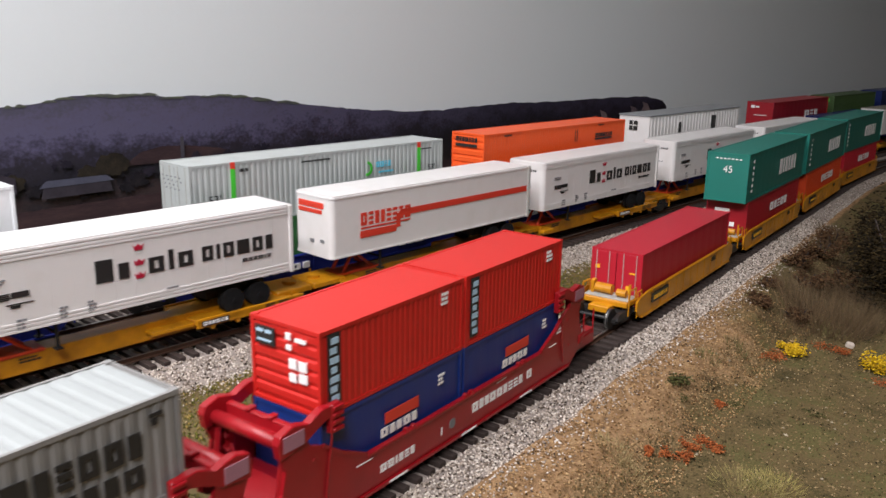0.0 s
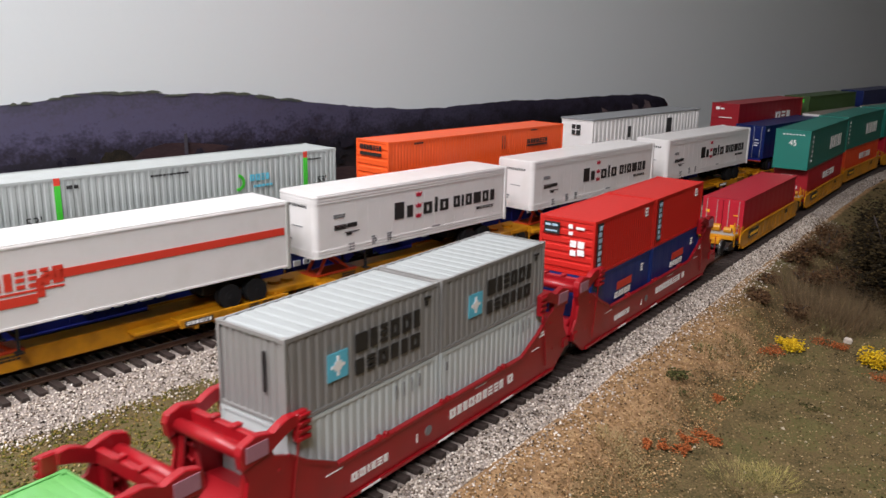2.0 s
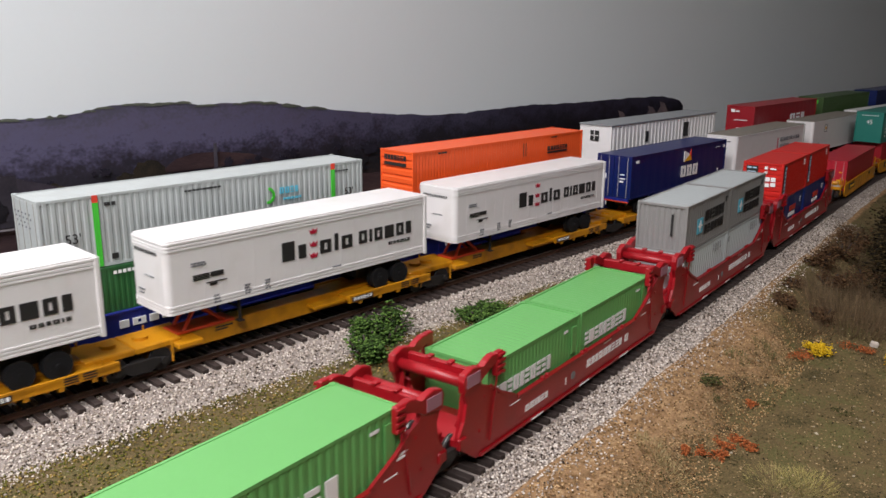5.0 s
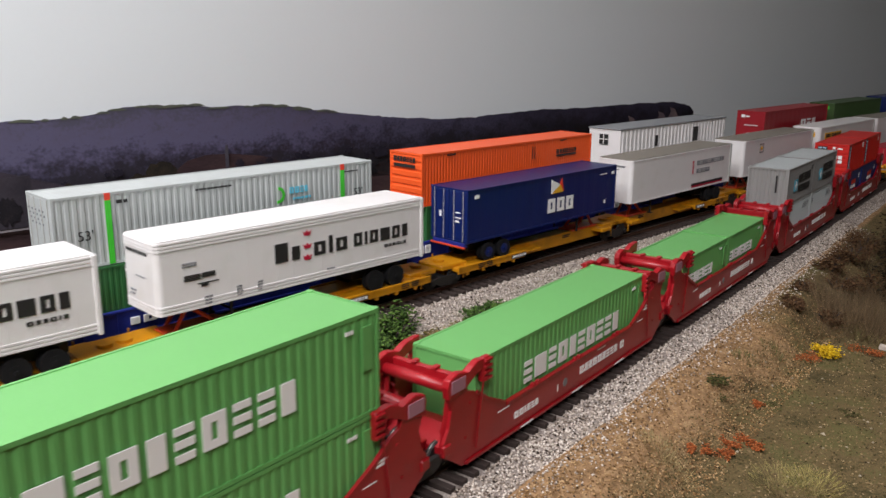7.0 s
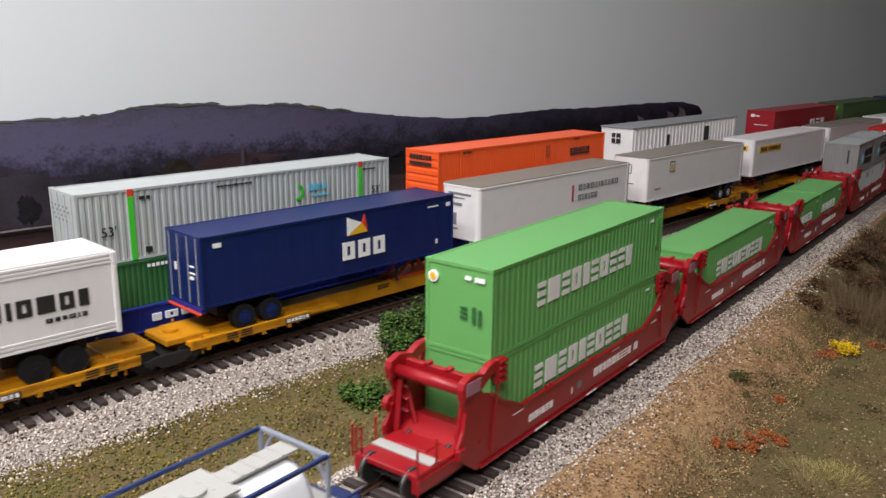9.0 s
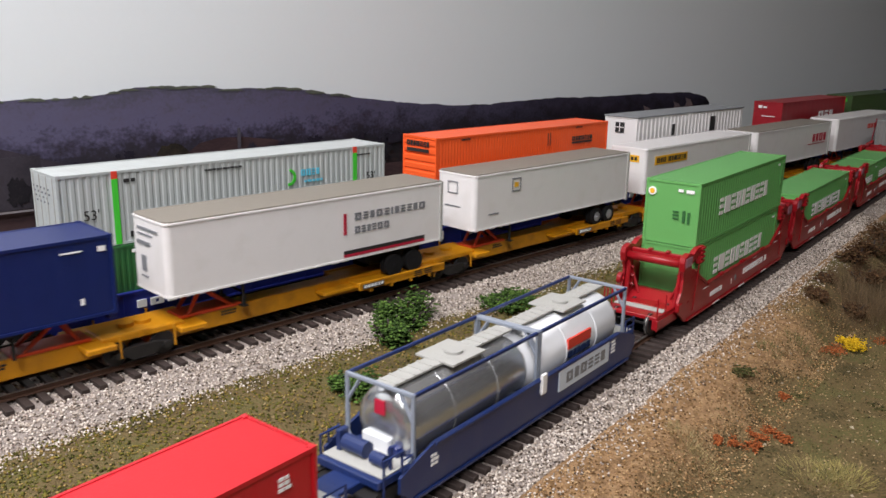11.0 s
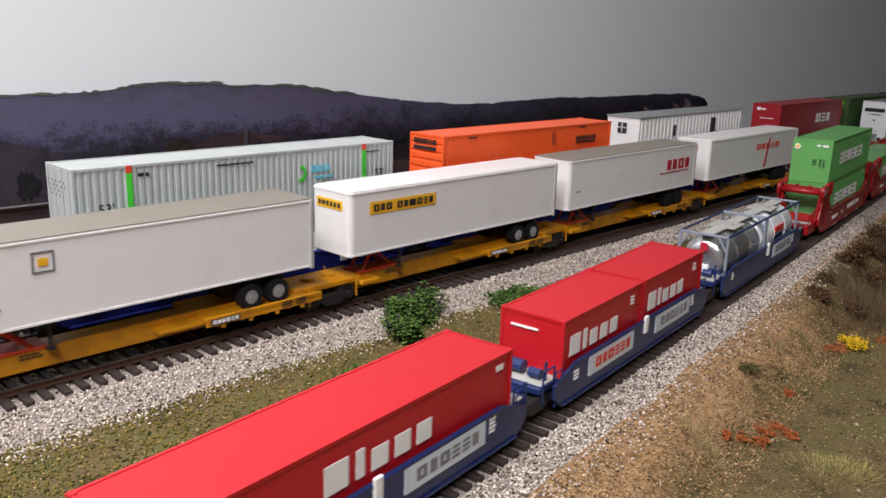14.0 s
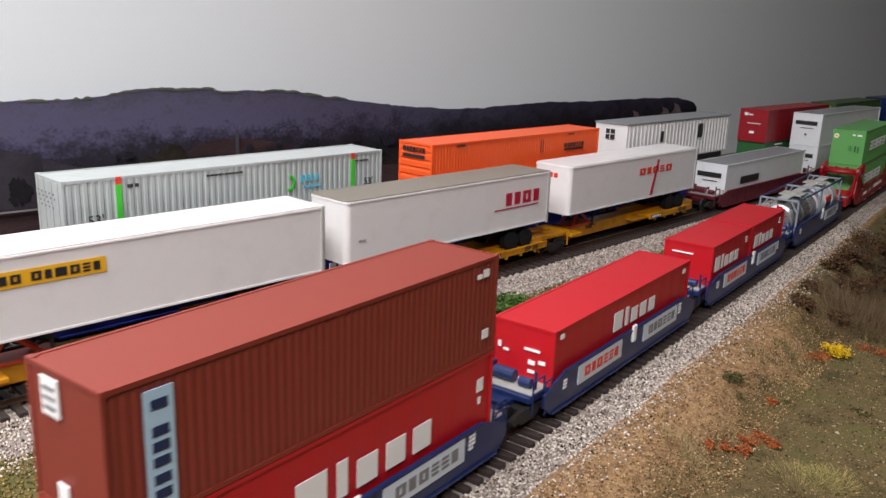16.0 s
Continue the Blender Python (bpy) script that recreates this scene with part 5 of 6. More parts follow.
def trailer(label, near, far, roof, marks, hub="hub", beads=True, line=None, body="white"):
    """A road trailer with a rounded nose towards the near end and its wheels at the far end."""
    line = line or MIDDLE
    L = far - near
    l, w = L / 2, 4.25 * FT
    z0, z1 = 0.0245, 0.0570  # floor and roof over the rail head
    t = thing("trailer", label, "trailer", "road trailers")
    r = 0.0030
    plan = [(-w, l), (-w, -l + r)] + [(-w + r - r * math.cos(a), -l + r - r * math.sin(a)) for a in (0.4, 0.8, 1.2)] + [(-w + r, -l), (w - r, -l)]
    plan += [(w - r + r * math.sin(a), -l + r - r * math.cos(a)) for a in (0.4, 0.8, 1.2)] + [(w, -l + r), (w, l)]
    part("body", prism(bmesh.new(), plan, z0, z1 - 0.0006, "z"), M[body], t)
    k = 0.985
    part("roof", prism(bmesh.new(), [(a * k, b * 0.997) for a, b in plan], z1 - 0.0006, z1, "z"), roof, t)
    for zz, n in ((z1 - 0.0016, "top_rail"), (z0 + 0.0002, "bottom_rail")):
        bm = bmesh.new()
        rows = (0.0, 0.0016, 0.0030) if beads else (0.0,)
        for d in rows:
            q = zz - d if n == "top_rail" else zz + d
            prism(bm, [(a * 1.022, b * 1.0025) for a, b in plan], q, q + 0.0008, "z")
        part(n, bm, M[body], t)
    if beads:
        bm = bmesh.new()
        for i in range(int(L / 0.0085)):
            y = -l + 0.010 + i * 0.0085
            box(bm, w, w + 0.00006, y, y + 0.0003, z0 + 0.004, z1 - 0.005)
        part("seams", bm, M[body], t)
    for kx in (-1, 1):
        a, b = sorted((kx * (w - 0.0008), kx * (w + 0.0007)))
        part("corner_post", boxes((a, b, l - 0.0016, l + 0.0003, z0 - 0.0008, z1 - 0.0003), bevel=0.0002), M["grey"] if not beads else M[body], t)
    wheels(t, l - 0.026, DECK, hub=hub)
    bm = bmesh.new()
    for kx in (-1, 1):
        rod(bm, (kx * 0.0095, -l + 0.038, 0.0130), (kx * 0.0095, -l + 0.038, z0), 0.0008, 6)
        box(bm, kx * 0.0095 - 0.0018, kx * 0.0095 + 0.0018, -l + 0.0365, -l + 0.0395, 0.0125, 0.0131)
    rod(bm, (-0.0095, -l + 0.038, 0.0190), (0.0095, -l + 0.038, 0.0190), 0.0006, 6)
    part("landing_gear", bm, M["dark"], t)
    part("underframe", boxes((-0.0065, 0.0065, -l + 0.006, l - 0.004, z0 - 0.0016, z0), bevel=0.0002), M["dark"], t)
    marks(t, l, w + 0.0001, z0, z1)
    ride(t, line, (near + far) / 2)
    return t


def crown_marks(t, l, w, z0, z1):
    y0, y1, z, h = l - 0.096, l - 0.0115, z0 + 0.0128, 0.0078
    side_mark(t, w, [(y0, y0 + 0.0072, z, z + 0.0092), (y0 + 0.0095, y0 + 0.0140, z, z + 0.0066)] + fit_blocks("blb", y0 + 0.0225, y0 + 0.043, z, 0.0066) + fit_blocks("bibwbc", y0 + 0.0475, y1, z + 0.0004, 0.0066), M["mark_black"], label="black company lettering bars")
    bm = bmesh.new()
    for q in (z - 0.0012, z + 0.0044, z + 0.0108):
        prism(bm, [(y0 + 0.0160, q + 0.0024), (y0 + 0.0168, q), (y0 + 0.0202, q), (y0 + 0.0210, q + 0.0024), (y0 + 0.0196, q + 0.0014), (y0 + 0.0185, q + 0.0028), (y0 + 0.0174, q + 0.0014)], w, w + 0.00025)
    part("marking", bm, M["mark_crimson"], t, "three small crimson crowns")
    side_mark(t, w, fit_blocks("bacbia", l - 0.028, l - 0.0125, z - 0.0036, 0.0016), M["mark_black"])
    side_mark(t, w, [(-l + 0.0125, -l + 0.0205, z + 0.0006 + 0.0007 * i, z + 0.0010 + 0.0007 * i) for i in range(4)] + [(-l + 0.0210, -l + 0.0275, z + 0.0010, z + 0.0032), (-l + 0.019, -l + 0.029, z - 0.0016, z - 0.0012), (-l + 0.0205, -l + 0.0240, z - 0.0030, z - 0.0018)], M["mark_black"])
    pale = small_print(-l + 0.022, z - 0.0085, 2, 3, 0.0009, RND) + small_print(-l + 0.038, z - 0.0070, 2, 4, 0.0008, RND) + small_print(-l + 0.049, z - 0.0070, 2, 4, 0.0008, RND) + small_print(-l + 0.012, z + 0.0080, 5, 2, 0.0007, RND) + small_print(l - 0.066, z - 0.0085, 4, 1, 0.0007, RND)
    side_mark(t, w, pale, M["mark_grey"])
    end_mark(t, -l, [(-0.0105 + 0.0018 * i, -0.0095 + 0.0018 * i, z1 - 0.0068, z1 - 0.0054) for i in range(11)], M["mark_black"], lift=0.0003)
    end_mark(t, -l, [(-0.009, -0.004, z0 + 0.008, z0 + 0.0088), (-0.009, -0.005, z0 + 0.0064, z0 + 0.007), (-0.003, 0.005, z0 + 0.0155, z0 + 0.0159)], M["mark_grey"], lift=0.0003)


def stripe_marks(t, l, w, z0, z1):
    side_mark(t, w, [(-l + 0.0190, -l + 0.0450, z0 + 0.0085, z0 + 0.0122), (-l + 0.0480, l - 0.0030, z0 + 0.0165, z0 + 0.0200), (-l + 0.0450, -l + 0.0480, z0 + 0.0105, z0 + 0.0180)], M["mark_red"], "stripe", "orange-red stripe")
    side_mark(t, w, fit_blocks("baccaaab", -l + 0.0195, -l + 0.0555, z0 + 0.0150, 0.0068), M["mark_red"], label="orange-red company lettering bars")
    side_mark(t, w, [(-l + 0.0195, -l + 0.0555, z0 + 0.0132, z0 + 0.0140)], M["mark_red"])
    end_mark(t, -l, [(-0.0110, 0.0075, z1 - 0.0098, z1 - 0.0078), (-0.0110, 0.0090, z1 - 0.0070, z1 - 0.0040)], M["mark_red"], lift=0.0003)
    end_mark(t, -l, [(-0.002, 0.001, z0 + 0.007, z0 + 0.009), (0.006, 0.009, z0 + 0.008, z0 + 0.0095)], M["mark_grey"], lift=0.0003)


def lease_marks(t, l, w, z0, z1):
    side_mark(t, w, [(0.012, 0.0138, z0 + 0.013, z0 + 0.0235)], M["mark_crimson"])
    side_mark(t, w, fit_blocks("bacbaicaacb", 0.019, 0.066, z0 + 0.0195, 0.0036) + fit_blocks("bacabb", 0.019, 0.041, z0 + 0.0130, 0.0034), M["mark_grey"])
    side_mark(t, w, [(0.012, 0.066, z0 + 0.0032, z0 + 0.0050)], M["mark_black"])
    side_mark(t, w, [(0.012, 0.066, z0 + 0.0018, z0 + 0.0032)], M["mark_crimson"])
    end_mark(t, -l, [(-0.009, 0.009, z1 - 0.006, z1 - 0.0048), (-0.009, 0.004, z1 - 0.0082, z1 - 0.0075), (-0.010, 0.002, z1 - 0.0125, z1 - 0.0108)], M["mark_grey"], lift=0.0003)
    end_mark(t, -l, [(-0.0065, -0.0025, z0 + 0.0085, z0 + 0.0155), (-0.0075, -0.0015, z0 + 0.006, z0 + 0.0066)], M["mark_grey"], lift=0.0003)


def square_marks(t, l, w, z0, z1):
    y, z, q = -l + 0.036, z0 + 0.0235, 0.0040
    side_mark(t, w, [(y - q, y + q, z + q - 0.0007, z + q), (y - q, y + q, z - q, z - q + 0.0007), (y - q, y - q + 0.0007, z - q, z + q), (y + q - 0.0007, y + q, z - q, z + q)], M["mark_grey"], "emblem", "grey square emblem")
    side_mark(t, w, [(y - 0.0018, y + 0.0018, z - 0.0014, z + 0.0014)], M["mark_yellow"])
    side_mark(t, w, small_print(-l + 0.012, z0 + 0.008, 5, 1, 0.0009, RND), M["mark_grey"])
    end_mark(t, -l, [(-0.006, 0.002, z1 - 0.0125, z1 - 0.0118), (-0.006, 0.002, z1 - 0.0060, z1 - 0.0053), (-0.006, -0.0053, z1 - 0.0125, z1 - 0.0055), (0.0013, 0.002, z1 - 0.0125, z1 - 0.0055), (-0.008, 0.004, z0 + 0.0125, z0 + 0.0132)], M["mark_grey"], lift=0.0003)


def yellow_marks(t, l, w, z0, z1):
    side_mark(t, w, [(-l + 0.0125, -l + 0.0585, z0 + 0.0200, z0 + 0.0262)], M["mark_yellow"], "name_board", "yellow name board")
    side_mark(t, w + 0.00025, fit_blocks("bcb bcwbac", -l + 0.0150, -l + 0.0560, z0 + 0.0214, 0.0034), M["mark_black"], lift=0.0002)
    end_mark(t, -l, [(-0.0105, 0.0095, z1 - 0.0100, z1 - 0.0052)], M["mark_yellow"], "name_board", lift=0.0003)
    end_mark(t, -l - 0.0003, [(-0.009 + 0.003 * i, -0.0070 + 0.003 * i, z1 - 0.0088, z1 - 0.0064) for i in range(6)], M["mark_black"], lift=0.0002)


def cross_word_marks(t, l, w, z0, z1):
    side_mark(t, w, fit_blocks("ccbc", 0.040, 0.072, z0 + 0.0150, 0.0075), M["mark_crimson"], label="crimson lettering bars")
    side_mark(t, w, [(0.030, 0.072, z0 + 0.0128, z0 + 0.0134)], M["mark_crimson"])
    side_mark(t, w, small_print(-l + 0.008, z0 + 0.011, 3, 1, 0.0009, RND), M["mark_grey"])
    end_mark(t, -l, [(-0.0085, -0.0045, z0 + 0.0130, z0 + 0.0185)], M["mark_crimson"], lift=0.0003)
    end_mark(t, -l, [(-0.0090, -0.0020, z0 + 0.0085, z0 + 0.0092)], M["mark_grey"], lift=0.0003)


def mast_marks(t, l, w, z0, z1):
    side_mark(t, w, fit_blocks("bcbab", l - 0.086, l - 0.040, z0 + 0.0185, 0.0048), M["mark_red"])
    bm = prism(bmesh.new(), [(l - 0.0690, z0 + 0.0020), (l - 0.0655, z0 + 0.0020), (l - 0.0590, z1 - 0.0045), (l - 0.0615, z1 - 0.0045)], w, w + 0.0003)
    part("marking", bm, M["mark_crimson"], t, "tall crimson slash")
    end_mark(t, -l, [(-0.0105 + 0.004 * i, -0.0075 + 0.004 * i, z1 - 0.0085, z1 - 0.0055) for i in range(4)], M["mark_red"], lift=0.0003)


def middle_train():
    rows = [
        (-0.2130, -0.0640, "white road trailer with black lettering bars and three crowns", "white", crown_marks, True, "rubber"),
        (-0.0370, 0.1120, "white road trailer with black lettering bars and three crowns", "white", crown_marks, True, "rubber"),
        (0.1380, 0.2870, "white road trailer with black lettering bars and three crowns", "white", crown_marks, True, "rubber"),
        (0.3114, 0.4745, "white road trailer with an orange-red stripe", "white", stripe_marks, False, "rubber"),
        (0.4900, 0.6405, "white road trailer with black lettering bars and three crowns", "white", crown_marks, True, "rubber"),
        (0.6680, 0.8230, "white road trailer with black lettering bars and three crowns", "white", crown_marks, True, "rubber"),
        (0.8470, 1.0020, "white road trailer with black lettering bars and three crowns", "white", crown_marks, True, "rubber"),
        (1.2151, 1.3730, "white road trailer with grey roof and grey lettering bars", "roof_tan", lease_marks, False, "rubber"),
        (1.3990, 1.5550, "white road trailer with grey roof and a square emblem", "roof_tan", square_marks, False, "hub"),
        (1.5770, 1.7415, "white road trailer with yellow name boards", "white", yellow_marks, False, "hub"),
        (1.7555, 1.9205, "white road trailer with grey roof and crimson lettering bars", "roof_tan", cross_word_marks, False, "rubber"),
        (1.9435, 2.1160, "white road trailer with a tall crimson slash", "white", mast_marks, False, "rubber"),
    ]
    ends = sorted([(a + b) / 2 for a, b, *_ in rows] + [1.1163])
    for i, s in enumerate(ends):
        half = (ends[min(i + 1, len(ends) - 1)] - ends[max(i - 1, 0)]) / (4 if 0 < i < len(ends) - 1 else 2)
        spine(MIDDLE, s, 1 if s == 1.1163 else -1, half)
    for near, far, label, roof, marks, beads, hub in rows:
        trailer(label, near, far, M[roof], marks, hub, beads)
    # a container on a road chassis, its doors towards the near end
    t, l, w, H = container("navy blue forty-five foot container with a crest and white lettering bars", 44.4, 0.0318, M["navy"], MIDDLE, 1.1163, 0.0242, wide=8.5, ribs="smooth", doors=True)
    side_mark(t, w, fit_blocks("bbb", -0.0010, 0.0265, 0.0078, 0.0090), M["mark_white"], label="white company lettering bars", lift=0.0003)
    bm = prism(bmesh.new(), [(0.0020, 0.0200), (0.0020, 0.0292), (0.0112, 0.0255)], w, w + 0.0004)
    part("crest", bm, M["mark_white"], t, "white, blue, red and yellow crest")
    part("crest", prism(bmesh.new(), [(0.0025, 0.0200), (0.0112, 0.0255), (0.0150, 0.0205)], w, w + 0.0004), M["mark_yellow"], t)
    part("crest", prism(bmesh.new(), [(0.0112, 0.0255), (0.0130, 0.0295), (0.0150, 0.0205)], w, w + 0.0005), M["mark_red"], t)
    side_mark(t, w, [(-l + 0.006, -l + 0.010, 0.0262, 0.0282), (l - 0.020, l - 0.012, 0.0266, 0.0272), (l - 0.006, l - 0.003, 0.0258, 0.0278), (l - 0.014, l - 0.0125, 0.006, 0.0085)], M["mark_white"])
    end_mark(t, -l - 0.0001, [(0.0055, 0.0085, 0.0120, 0.0132), (0.0055, 0.0100, 0.0145, 0.0152), (0.0058, 0.0092, 0.0175, 0.0182), (-0.0075, -0.0060, 0.0140, 0.0175)], M["mark_white"], lift=0.0004)
    ch = thing("chassis", "dark blue container chassis with a red rear bumper", "chassis")
    part("beam", boxes((-0.0060, -0.0040, -0.077, 0.077, 0.0215, 0.0241), (0.0040, 0.0060, -0.077, 0.077, 0.0215, 0.0241), (-0.013, 0.013, -0.078, -0.075, 0.0215, 0.0241), (-0.013, 0.013, 0.075, 0.078, 0.0215, 0.0241), bevel=0.0002), M["royal"], ch)
    part("bumper", boxes((-0.0140, 0.0140, -0.0792, -0.0780, 0.0212, 0.0222), bevel=0.0002), M["hitch"], ch)
    wheels(ch, -0.050, DECK, hub="navy")
    bm = bmesh.new()
    for kx in (-1, 1):
        rod(bm, (kx * 0.0095, 0.040, 0.0130), (kx * 0.0095, 0.040, 0.0215), 0.0008, 6)
    part("landing_gear", bm, M["dark"], ch)
    ride(ch, MIDDLE, 1.1163)
    # wells behind the spine cars
    for s in (2.2620, 2.4700):
        plain_well(MIDDLE, s, "tuscan red well car", M["tuscan"], 0.096, 0.0150, "tuscan well cars", plates=False)
    t, l, w, H = container("white container with black panels in a tuscan well", 50, 0.0333, M["white_cool"], MIDDLE, 2.2620, 0.0042, wide=8.5, ribs="smooth", roof=M["roof_grey"])
    side_mark(t, w, [(-0.058, -0.020, 0.014, 0.0205)], M["mark_black"])
    side_mark(t, w, fit_blocks("acacwac", -0.010, 0.070, 0.0030, 0.0060), M["mark_black"])
    end_mark(t, -l - 0.0001, [(-0.0115, 0.0105, 0.0215, 0.0255), (-0.006, 0.007, 0.0180, 0.0186), (-0.001, 0.001, 0.0105, 0.0125)], M["mark_black"], lift=0.0004)
    for up in (0.0042, 0.0376):
        t, l, w, H = container("white container with a black end panel, stacked", 53, 0.0333, M["white_cool"], MIDDLE, 2.4760, up, wide=8.5, ribs="smooth", roof=M["roof_grey"], group="stacked white containers")
        end_mark(t, -l - 0.0001, [(-0.0115, 0.0105, 0.0215, 0.0255), (-0.006, 0.007, 0.0180, 0.0186), (-0.001, 0.001, 0.0105, 0.0125)], M["mark_black"], lift=0.0004)


def back_train():
    places = (0.0980, 0.3535, 0.5710, 0.7900, 1.0580, 1.2500, 1.4500)
    for s in places:
        t = plain_well(BACK, s, "royal blue well car with white lettering bars", M["royal"], 0.102, 0.0140, "royal blue well cars", plates=False)
        side_mark(t, 0.0157, fit_blocks("cbccbc", -0.060, -0.020, 0.0060, 0.0034) + fit_blocks("bb", -0.092, -0.082, 0.0065, 0.0050) + fit_blocks("ccb", 0.050, 0.070, 0.0060, 0.0030), M["mark_white"], lift=0.0009)
    bed, mid = 0.0022, 0.0356
    lower = [(M["dkgreen"], 48), (M["dkgreen"], 53), (M["dkgreen"], 48), (M["black"], 48), (M["dkgreen"], 48), (M["navy"], 48), (M["dkgreen"], 48)]
    for s, (c, ft) in zip(places, lower):
        t, l, w, H = container("dark container low in a blue well", ft, 0.0333, c, BACK, s, bed, wide=8.5, ribs="fine")
        side_mark(t, w, [(-0.060 + 0.0022 * i, -0.0585 + 0.0022 * i, 0.0295, 0.0310) for i in range(9)] + fit_blocks("bcabc", 0.02, 0.06, 0.012, 0.010), M["mark_white"])
    container("plain white container on a blue well", 48, 0.0333, M["white_cool"], BACK, 0.1000, mid, wide=8.5, ribs="smooth")
    t, l, w, H = container("pale grey fifty-three foot container with green stripes", 51.2, 0.0330, M["cdfc"], BACK, 0.3537, mid, wide=7.8, ribs="wide", doors=True, top="fine")
    for y in (-l + 0.0245, l - 0.0215):
        side_mark(t, w, [(y - 0.0013, y + 0.0013, 0.0005, 0.0295)], M["mark_green"], "stripe", "bright green stripe", lift=0.0003)
        side_mark(t, w, [(y - 0.0013, y + 0.0013, 0.0295, 0.0328)], M["mark_red"], "stripe", lift=0.0003)
    lettering(t, "53'", 0.0062, pose(w + 0.0004, -l + 0.0135, 0.0128, *ON_SIDE), M["mark_black"], label="black number")
    lettering(t, "53'", 0.0055, pose(w + 0.0004, l - 0.0105, 0.0145, *ON_SIDE), M["mark_black"], label="black number")
    bm = bmesh.new()
    for i in range(9):
        a = radians(70 - i * 20)
        rod(bm, (w, 0.0250 + 0.0036 * math.cos(a), 0.0205 + 0.0036 * math.sin(a)), (w + 0.0003, 0.0250 + 0.0036 * math.cos(a), 0.0205 + 0.0036 * math.sin(a)), 0.0009, 6)
    part("emblem", bm, M["mark_green"], t, "green half-ring emblem")
    side_mark(t, w, fit_blocks("bbac", 0.0325, 0.0440, 0.0205, 0.0034), M["mark_cyan"], lift=0.0003)
    side_mark(t, w, small_print(0.0345, 0.0170, 5, 1, 0.0012, RND), M["mark_cyan"], lift=0.0003)
    side_mark(t, w, small_print(-0.022, 0.0285, 10, 1, 0.0009, RND) + small_print(-l + 0.0285, 0.0275, 2, 1, 0.0016, RND) + small_print(l - 0.020, 0.0280, 7, 1, 0.0007, RND) + [(-l + 0.030, -l + 0.033, 0.003, 0.0055)], M["mark_black"], lift=0.0003)
    end_mark(t, -l - 0.0001, [(-0.011 + 0.001 * i, -0.0104 + 0.001 * i, 0.026 - 0.002 * (i % 4), 0.0268 - 0.002 * (i % 4)) for i in range(18)], M["mark_grey"], lift=0.0004)
    t, l, w, H = container("bright orange fifty-three foot container with louvred end", 51.45, 0.0329, M["orange"], BACK, 0.5731, mid, wide=8.3, ribs="fine", end="ribs")
    side_mark(t, w, fit_blocks("bccbaac", l - 0.044, l - 0.020, 0.0215, 0.0030) + [(l - 0.044, l - 0.020, 0.0195, 0.0207)], M["mark_black"], lift=0.0003)
    side_mark(t, w, small_print(-l + 0.022, 0.0300, 4, 1, 0.0010, RND) + small_print(l - 0.040, 0.0305, 6, 1, 0.0007, RND) + [(0.018, 0.0184, 0.0200, 0.0290), (0.0205, 0.0209, 0.0200, 0.0290)], M["mark_black"], lift=0.0003)
    end_mark(t, -l - 0.0001, fit_blocks("bccbaac", -0.0105, 0.0085, 0.0270, 0.0030) + [(-0.0105, 0.0085, 0.0235, 0.0255)], M["mark_black"], lift=0.0004)
    # a site office cabin loaded on the wagon
    t, l, w, H = container("white ribbed site office cabin with grey roof and small windows", 51.6, 0.0326, M["white"], BACK, 0.7934, mid, wide=8.5, ribs="bold", roof=M["roof_grey"], name="site_office")
    for y, z0, z1 in ((-l + 0.055, 0.0160, 0.0250), (l - 0.058, 0.0155, 0.0280)):
        side_mark(t, w, [(y - 0.0022 if y < 0 else y - 0.0045, y + 0.0022 if y < 0 else y + 0.0045, z0, z1)], M["mark_black"], "window", "small dark window", lift=0.0006)
    end_mark(t, -l - 0.0001, [(-0.0045, 0.0035, 0.0205, 0.0285)], M["mark_black"], "window", "small dark window", lift=0.0006)
    end_mark(t, -l - 0.0007, [(-0.0045, 0.0035, 0.0243, 0.0249), (-0.0008, -0.0002, 0.0205, 0.0285)], M["white"], "glazing_bar", lift=0.0003)
    part("roof_cap", boxes((-w - 0.0008, w + 0.0008, -l - 0.0008, l + 0.0008, H - 0.0001, H + 0.0010), bevel=0.0002), M["roof_grey"], t)
    t, l, w, H = container("dark red container with white lettering bars", 49, 0.0333, M["darkred"], BACK, 1.0580, mid, wide=8.5, ribs="smooth")
    side_mark(t, w, fit_blocks("bac", 0.010, 0.050, 0.0110, 0.0095), M["mark_white"], lift=0.0003)
    end_mark(t, -l - 0.0001, [(-0.010, -0.006, 0.0265, 0.0295), (-0.005, -0.001, 0.0270, 0.0285), (-0.006, 0.008, 0.0185, 0.0192), (-0.003, 0.002, 0.0085, 0.0110)], M["mark_white"], lift=0.0004)
    t, l, w, H = container("olive green container with a pale plate", 48, 0.0333, M["olive"], BACK, 1.2500, mid, wide=8.5, ribs="wide")
    end_mark(t, -l - 0.0001, [(0.004, 0.009, 0.026, 0.030)], M["mark_green"], lift=0.0004)
    container("navy blue container on a blue well", 48, 0.0333, M["navy"], BACK, 1.4500, mid, wide=8.5, ribs="smooth")


front_train()
middle_train()
back_train()

